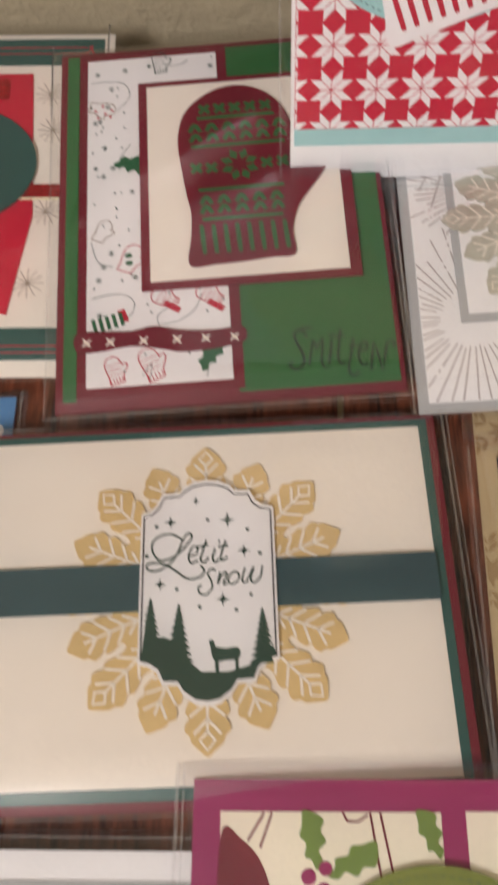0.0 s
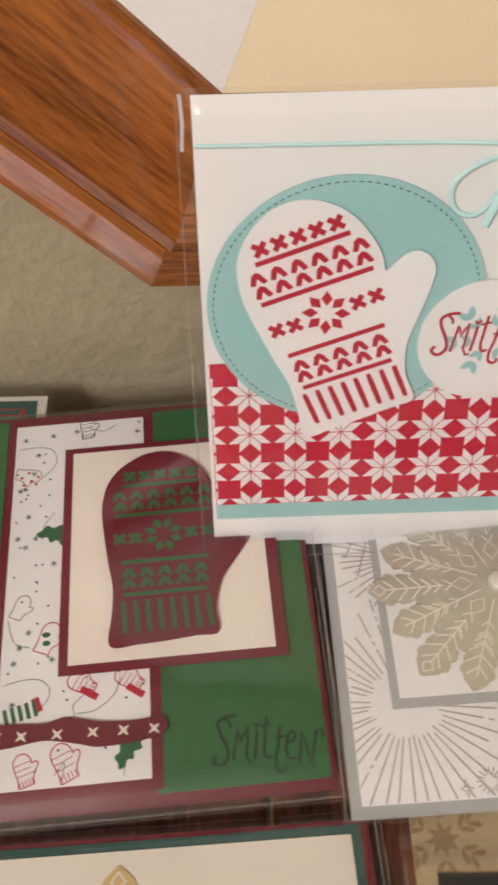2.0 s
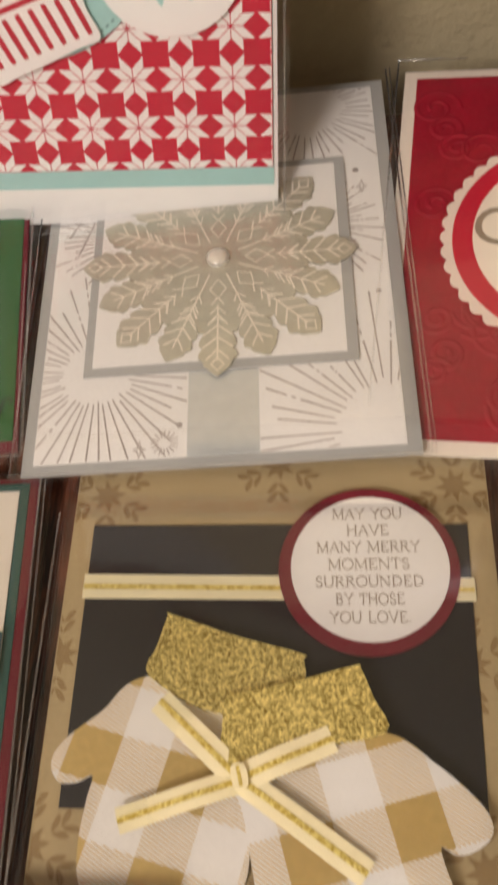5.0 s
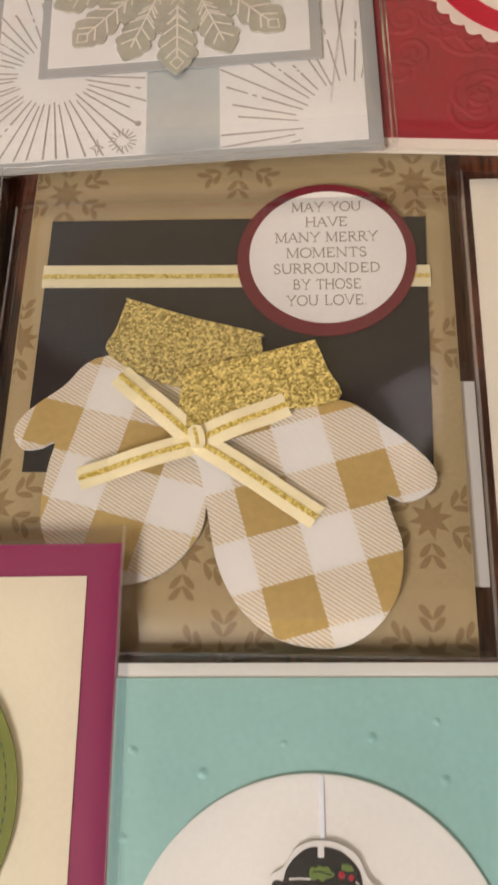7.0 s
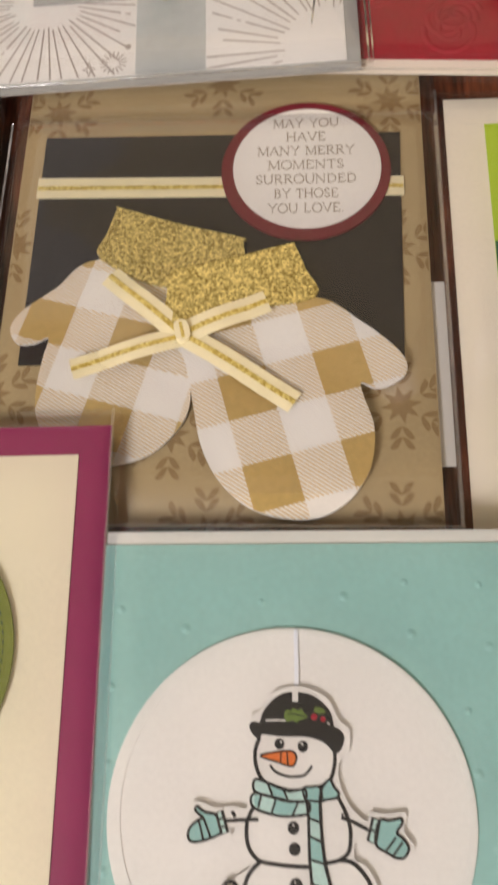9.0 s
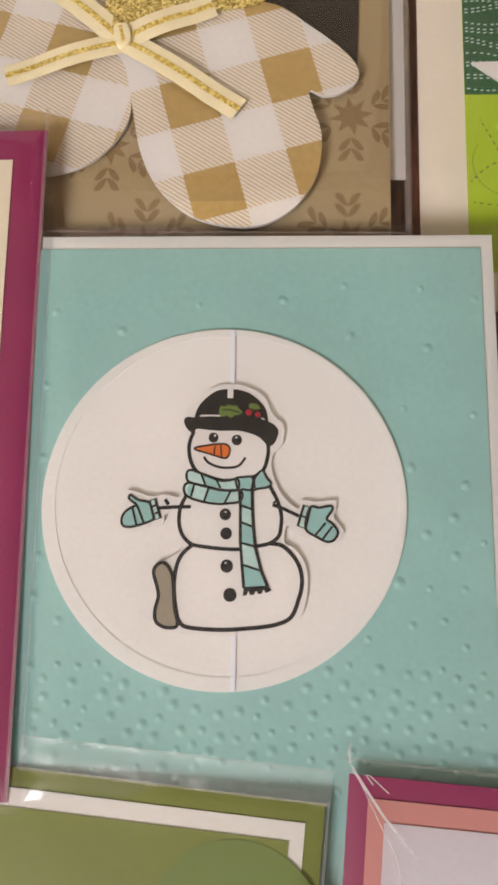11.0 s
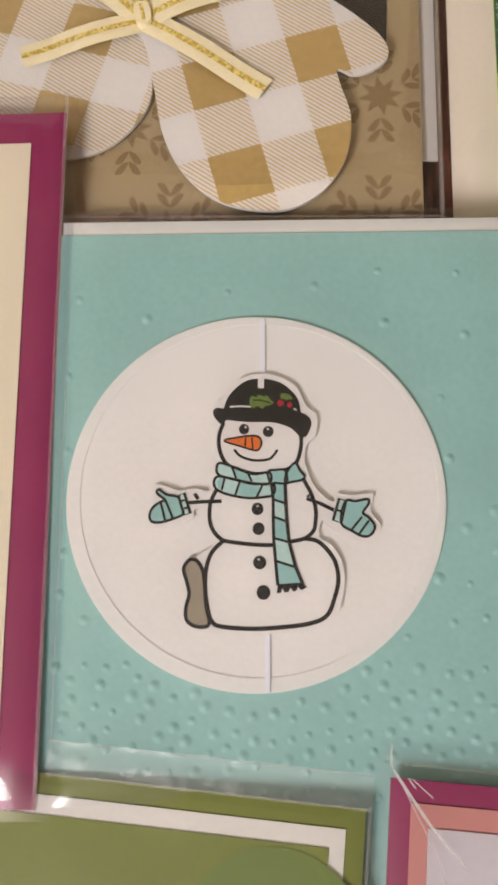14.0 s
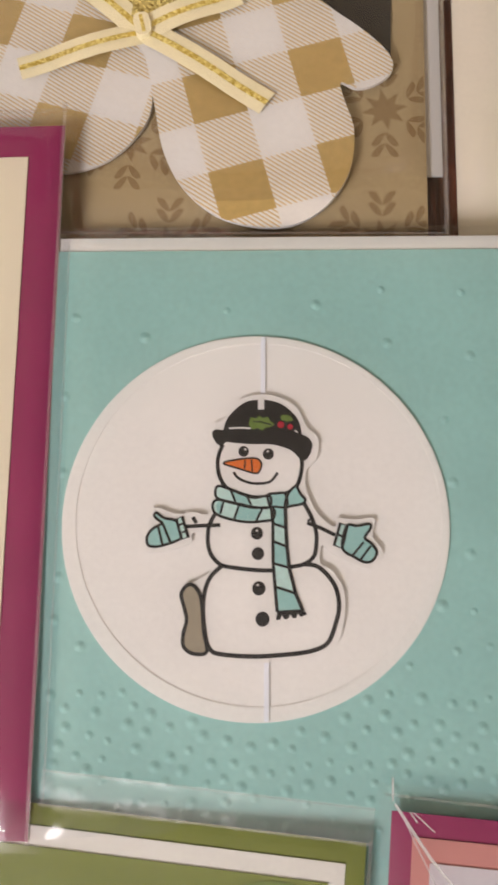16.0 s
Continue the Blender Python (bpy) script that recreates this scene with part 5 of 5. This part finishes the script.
def magenta_card():
    root = card("holly_oval_card", MAGPOSE, "magenta card with cream panels, holly and olive oval, in clear sleeve", 108.7, base=MAGENTA)
    part("cream_panel", sheet([rect(6.8, 66.0, 59.8, 132.6)], 0.3), BUTTER, root)
    part("cream_panel", sheet([rect(65.6, 6.6, 101.4, 132.8)], 0.32), BUTTER, root)
    part("cream_panel", sheet([rect(6.8, 6.6, 59.8, 62.0)], 0.3), BUTTER, root)
    bauble = spline([(6.9, 127), (12, 126.4), (17, 121), (19.6, 112), (18.0, 102), (12, 96), (6.9, 95)], True, 6)
    inked("bauble", [bauble], 0.4, BURGUNDY, root, "dusty red printed bauble")
    cords = []
    for pts in ([(13.5, 126), (17.5, 132.4)], [(16.5, 124.5), (19.4, 132.4)], [(45, 118), (43, 132.4)], [(48, 118), (45.4, 132.4)], [(36.5, 132.4), (37.4, 130.6), (40, 130.4), (42.4, 132)]):
        cords += stroke(pts, 0.55)
    tagged(inked("bauble_cords", cords, 0.42, BURGUNDY, root), kind="stuff")
    leaf = spline([(0, 0), (1.8, 2.0), (1.2, 4.4), (3.4, 6.4), (2.4, 9.0), (3.6, 11.6), (0.6, 14.0), (-1.6, 14.4), (-2.2, 11.2), (-3.2, 8.6), (-1.8, 6.6), (-2.6, 3.6), (-1.0, 2.6)], True, 4)
    inked_each("holly_leaf", [placed(leaf, 30.0, 119.8, 8, 0.92), placed(leaf, 32.5, 118.6, -62, 0.95), placed(leaf, 59, 122.4, 20, 0.8)], 0.44, HOLLY, root)
    inked_each("holly_berry", [ring(28.0, 118.4, 1.8, n=18), ring(32.0, 120.2, 1.6, n=18), ring(31.6, 115.6, 1.7, n=18)], 0.47, MAGENTA, root)
    part("olive_oval", sheet([ring(57.6, 88.0, 33.0, 33.2, 90)], 1.6, 0.7), OLIVE, root)
    inked("oval_stitching", stitches(57.6, 88.0, 30.8, 31.0, 96), 1.66, INKGREEN, root)
    part("magenta_oval", sheet([ring(57.6, 88.0, 27.6, 27.8, 90)], 2.3, 0.6), MAGENTA, root)
    inked("oval_stitching", stitches(57.6, 88.0, 25.8, 26.0, 90), 2.36, BURGUNDY, root)
    sleeve(root, 108, 140, 3.2, (4.5, 3.2, 2.0, 4.0), [(-3.6, 0, -3.6, 143, 1.0), (-2.0, 60, -2.0, 143, 0.5), (109.6, 0, 109.6, 143, 0.8)], 7)


def red_card():
    root = card("red_scalloped_card", REDPOSE, "deep red embossed card with scalloped round label, in clear sleeve", base=CREAM)
    part("red_panel", sheet([rect(4.0, 4.4, 104, 136.4)], 0.4), TEXRED, root, "red panel embossed with swirls")
    swirls = bmesh.new()
    rng = random.Random(3)
    for k in range(70):
        x, y, r, turn = rng.uniform(10, 98), rng.uniform(10, 130), rng.uniform(4.0, 8.5), rng.uniform(0, 6.3)
        line = [Vector((x + r * (1 - i / 34) * math.cos(i * 0.36 + turn), y + r * (1 - i / 34) * math.sin(i * 0.36 + turn))) for i in range(30)]
        rows = []
        for p, q in zip(line, line[1:]):
            d = (q - p).normalized()
            side = Vector((-d.y, d.x))
            rows.append([swirls.verts.new(((p + side * f).x / 1000, (p + side * f).y / 1000, h / 1000)) for f, h in ((-0.95, 0.39), (-0.4, 0.70), (0.4, 0.70), (0.95, 0.39))])
        for a, b in zip(rows, rows[1:]):
            for n in range(3):
                swirls.faces.new((a[n], b[n], b[n + 1], a[n + 1]))
    tagged(part("embossed_swirls", swirls, TEXRED, root, "", True), kind="stuff")
    c = (54.0, 71.0)
    scallop = [(c[0] + (38.4 + 1.5 * abs(math.cos(a * 22))) * math.cos(a), c[1] + (38.4 + 1.5 * abs(math.cos(a * 22))) * math.sin(a)) for a in [2 * math.pi * k / 352 for k in range(352)]]
    part("scalloped_circle", sheet([scallop], 1.0, 0.5), CREAM, root, "cream scalloped circle")
    part("red_ring", sheet([ring(*c, 36.4, n=90)], 1.5, 0.4), RED, root)
    part("cream_label", sheet([ring(*c, 30.6, n=90)], 2.0, 0.4), CREAM, root)
    lettering("label_words", "C", 30.0, 67.4, 2.07, 20, INKBROWN, root, "taupe swash capital")
    lettering("label_words", "FROM", 31.2, 60.4, 2.07, 5.6, INKBROWN, root, "small taupe capitals", align="LEFT")
    sleeve(root, 108, 140, 3.0, (3.2, 2.5, 3.0, 2.6), [(-2.2, -2, -2.2, 142, 0.6), (-3, -1.6, 100, -1.6, 0.9), (-2.6, 141.6, 20, 141.6, 0.5)], 8)


def lime_card():
    root = card("star_card", LIMEPOSE, "cream card with lime and green panels and white stars", base=CREAM)
    part("lime_panel", sheet([rect(10.7, 9.0, 100, 131.0)], 0.3), LIME, root)
    part("green_band", sheet([rect(10.75, 53.5, 100, 93.0)], 0.6), DEEPGREEN, root, "dark green patterned band")
    marks, rng = [], random.Random(21)
    for k in range(13):
        y, x, lean = 55.2 + k * 2.95, 11.2, rng.uniform(-0.16, 0.05)
        while x < 62:
            for dy in (0.0, 0.9) if k % 3 else (0.0,):
                v = y + dy + lean * (x - 11) + 0.5 * math.sin(x * 0.35 + k)
                if 54.2 < v < 92.4:
                    marks += stroke([(x, v), (x + 0.75, v + 0.12)], 0.34)
            x += rng.uniform(1.2, 1.7)
    inked("band_pattern", marks, 0.66, PALEAQUA, root, "pale stitched dashes")
    def star(x, y, r, a):
        return [(x + q * math.cos(radians(a + 36 * k)), y + q * math.sin(radians(a + 36 * k))) for k in range(10) for q in [r if k % 2 == 0 else r * 0.42]]
    part("white_star", sheet([star(26.5, 56.5, 15.0, 162)], 1.6, 0.7), WHITE, root, "white star on a raised mount")
    dash = []
    for line in ([(14, 47), (16, 43), (18.5, 38), (22, 34), (30, 31)], [(11.5, 31), (15, 34.5), (20, 37.0), (27, 38.5)], [(12.0, 26), (17, 25.2), (24, 25.0)]):
        path = spline(line, False, 6)
        for p, q in list(zip(path, path[1:]))[::2]:
            dash += stroke([p, q], 0.34)
    for k in range(24):
        a = 150 + k * 6
        dash += stroke([(22 + 10 * math.cos(radians(a)), 36 + 9 * math.sin(radians(a))), (22 + 10 * math.cos(radians(a + 3)), 36 + 9 * math.sin(radians(a + 3)))], 0.25)
    inked("stitched_loops", dash, 0.36, OLIVE, root)
    sleeve(root, 108, 140, 2.4, (3.6, 2.5, 2.0, 2.5), [(-2.6, 0, -2.6, 141, 0.7)], 9)


def sign_card():
    root = card("sign_card", LEFTPOSE, "spruce and red layered card with black sign, in clear sleeve", base=CREAM)
    part("spruce_panel", sheet([rect(3.0, 6.0, 104.4, 137.6)], 0.3), SPRUCE, root)
    lines = []
    for y in (8.6, 11.0, 133.6, 130.8):
        lines += stroke([(8, y), (98, y)], 0.5)
    lines += stroke([(98, 12), (100.4, 6.6)], 0.8) + stroke([(100.6, 12.4), (98.4, 7)], 0.8) + stroke([(97.4, 129.6), (100, 134.4)], 0.8) + stroke([(101, 129.4), (99, 134)], 0.8)
    tagged(inked("red_twigs", lines, 0.37, INKRED, root), kind="stuff")
    part("cream_panel", sheet([rect(12, 17.6, 96.0, 125.0)], 0.6), CREAM, root, "cream paper with faint snowflakes")
    for x, y in ((86, 112), (88, 62), (84, 34), (88, 96)):
        inked("faint_flake", [q for a in range(0, 180, 30) for q in stroke(placed([(-5.5, 0), (5.5, 0)], x, y, a), 0.3)], 0.66, INKBROWN, root)
    part("red_panel", sheet([[(20, 121.0), (79, 121.0), (83.6, 60), (78.0, 22), (60, 28), (20, 40)]], 1.0, 0.3), RED, root)
    part("glitter_band", sheet([rect(12, 67.6, 96, 72.8)], 1.2, 0.2), GLITTERRED, root, "red glitter band")
    part("band_edge", sheet([rect(12, 66.6, 96, 67.5)], 1.1, 0.2), RIBBON, root)
    part("spruce_oval", sheet([ring(54, 80.5, 29.5, 25.0, 80)], 1.9, 0.5), SPRUCE, root)
    part("black_sign", sheet([spline([(40, 62), (66, 60), (67, 94), (63, 98), (60, 99), (44, 99), (40, 95)], True, 4)], 2.7, 0.6), BLACK, root)
    part("glitter_patch", sheet([rect(44, 109.5, 71, 118.5)], 1.2, 0.2), GLITTERRED, root, "red glitter patch")
    inked("sign_marks", [rect(60.2, 86.0, 61.8, 87.4), rect(58.0, 80.4, 62.8, 81.4), rect(59.6, 77.6, 63.0, 78.6), [(60.4, 66), (63.8, 65.8), (63.0, 75.0), (61.6, 74.6)]], 2.78, CREAM, root, "pale marks on the sign")
    inked("sign_border", stroke([(42, 64), (64.6, 62.4), (65.4, 92), (61, 96)], 0.4), 2.77, CREAM, root)
    sleeve(root, 108, 140, 3.4, (2.5, 2.2, 2.0, 2.0), [(106.6, 0, 106.4, 141, 0.6)], 10)


def olive_card():
    root = card("olive_card", OLIVEPOSE, "olive green card with white frame line, in clear sleeve", base=OLIVE)
    root.scale = (0.9594, 0.9594, 0.9594)
    part("white_frame", sheet([rect(3.6, 4, 104.5, 136.2)], 0.3), WHITE, root)
    part("olive_panel", sheet([rect(7.0, 8, 101.6, 132.7)], 0.6), OLIVE, root)
    part("shadow_green_oval", sheet([ring(93, 114, 17.5, 18, 60)], 0.75, 0.1), material("leaf_green_vellum", (110, 130, 52), 0.6, 0.1), root, "leaf green vellum oval")
    # the open flap of the sleeve stands out past the card's top edge
    flap, rows = bmesh.new(), []
    for j in range(9):
        rows.append([flap.verts.new((x / 1000, (139.8 + j * 0.82 + 0.25 * noise.noise((x * 0.2, j, 1.0))) / 1000, (1.3 + 0.14 * j + 0.22 * noise.noise((x * 0.16, j * 0.5, 3.0)) + 0.12 * math.sin(j * 1.1 + x * 0.05)) / 1000)) for x in [47.5 + k * 1.06 for k in range(59)]])
    for a, b in zip(rows, rows[1:]):
        for k in range(58):
            flap.faces.new((a[k], a[k + 1], b[k + 1], b[k]))
    part("sleeve_flap", flap, FILMFLAP, root, "crinkled whitish sleeve flap", True, False)
    sleeve(root, 108, 140, 1.8, (2.5, 2.0, 2.0, 2.0), [(3.2, 100, 3.2, 141, 0.4), (108.6, 0, 108.6, 141, 0.6), (47.5, 140.4, 109, 140.4, 0.4), (47.5, 146.3, 109, 146.3, 0.5)], 11)


def pink_card():
    root = card("pink_card", PINKPOSE, "magenta and pink layered card with white panel, in glossy sleeve", base=MAGENTA)
    root.scale = (0.9739, 0.9739, 0.9739)
    part("pink_mat", sheet([rect(3.8, 4, 104, 136.0)], 0.3), PINK, root)
    part("pale_panel", sheet([rect(7.0, 8, 100, 132.0)], 0.6), LILAC, root, "pale lilac-grey paper panel")
    sleeve(root, 108, 140, 1.8, (2.6, 2.0, 2.0, 4.6), [(-1.6, 143, 60, 142, 0.5)], 12)
    # Bright streaks from the sleeve's corner: highlights painted on as pale strips.
    for line, w in (([(0.2, 141.6), (3.8, 137.0), (6.9, 133.1), (13.4, 126.6)], 0.55), ([(2.9, 140.5), (4.3, 138.8)], 0.28), ([(3.5, 140.5), (7.4, 137.5)], 0.22), ([(-0.2, 142.0), (-0.4, 146.0)], 0.3), ([(0.9, 140.9), (9.0, 127.0), (14.0, 112.0)], 0.18)):
        part("crease_glint", sheet(stroke(line, w), 2.5, 0.05), FILMGLINT, root, "glint on a sleeve crease, painted as a whitish strip", False, False)


def other_cards():
    root = card("white_card", (-158, -247, 5.0, 0, 0, 1.0), "plain white card with grey printed edge", base=WHITE, h=140)
    part("grey_print", sheet([rect(20, 60, 104, 133)], 0.3, 0.1), GREY, root)
    sleeve(root, 108, 140, 1.2, (2, 2, 2, 5.0), [(-1, 143, 104, 143, 0.6)], 13)
    root = card("blue_card", (-252, -118, 4.0, 0, 0, 2.0), "pale blue card mostly under other cards", base=BLUE)
    inked("white_mark", [ring(103.5, 128, 1.6, 2.2, 12)], 0.08, WHITE, root)
    sleeve(root, 108, 140, 1.2, (2, 4, 2, 2), [(110.4, 0, 110.4, 141, 0.6)], 14)


for build in (kraft_card, lime_card, sign_card, red_card, other_cards, snow_card, green_card, silver_card, olive_card, snowman_card, magenta_card, pink_card, upright_card):
    build()
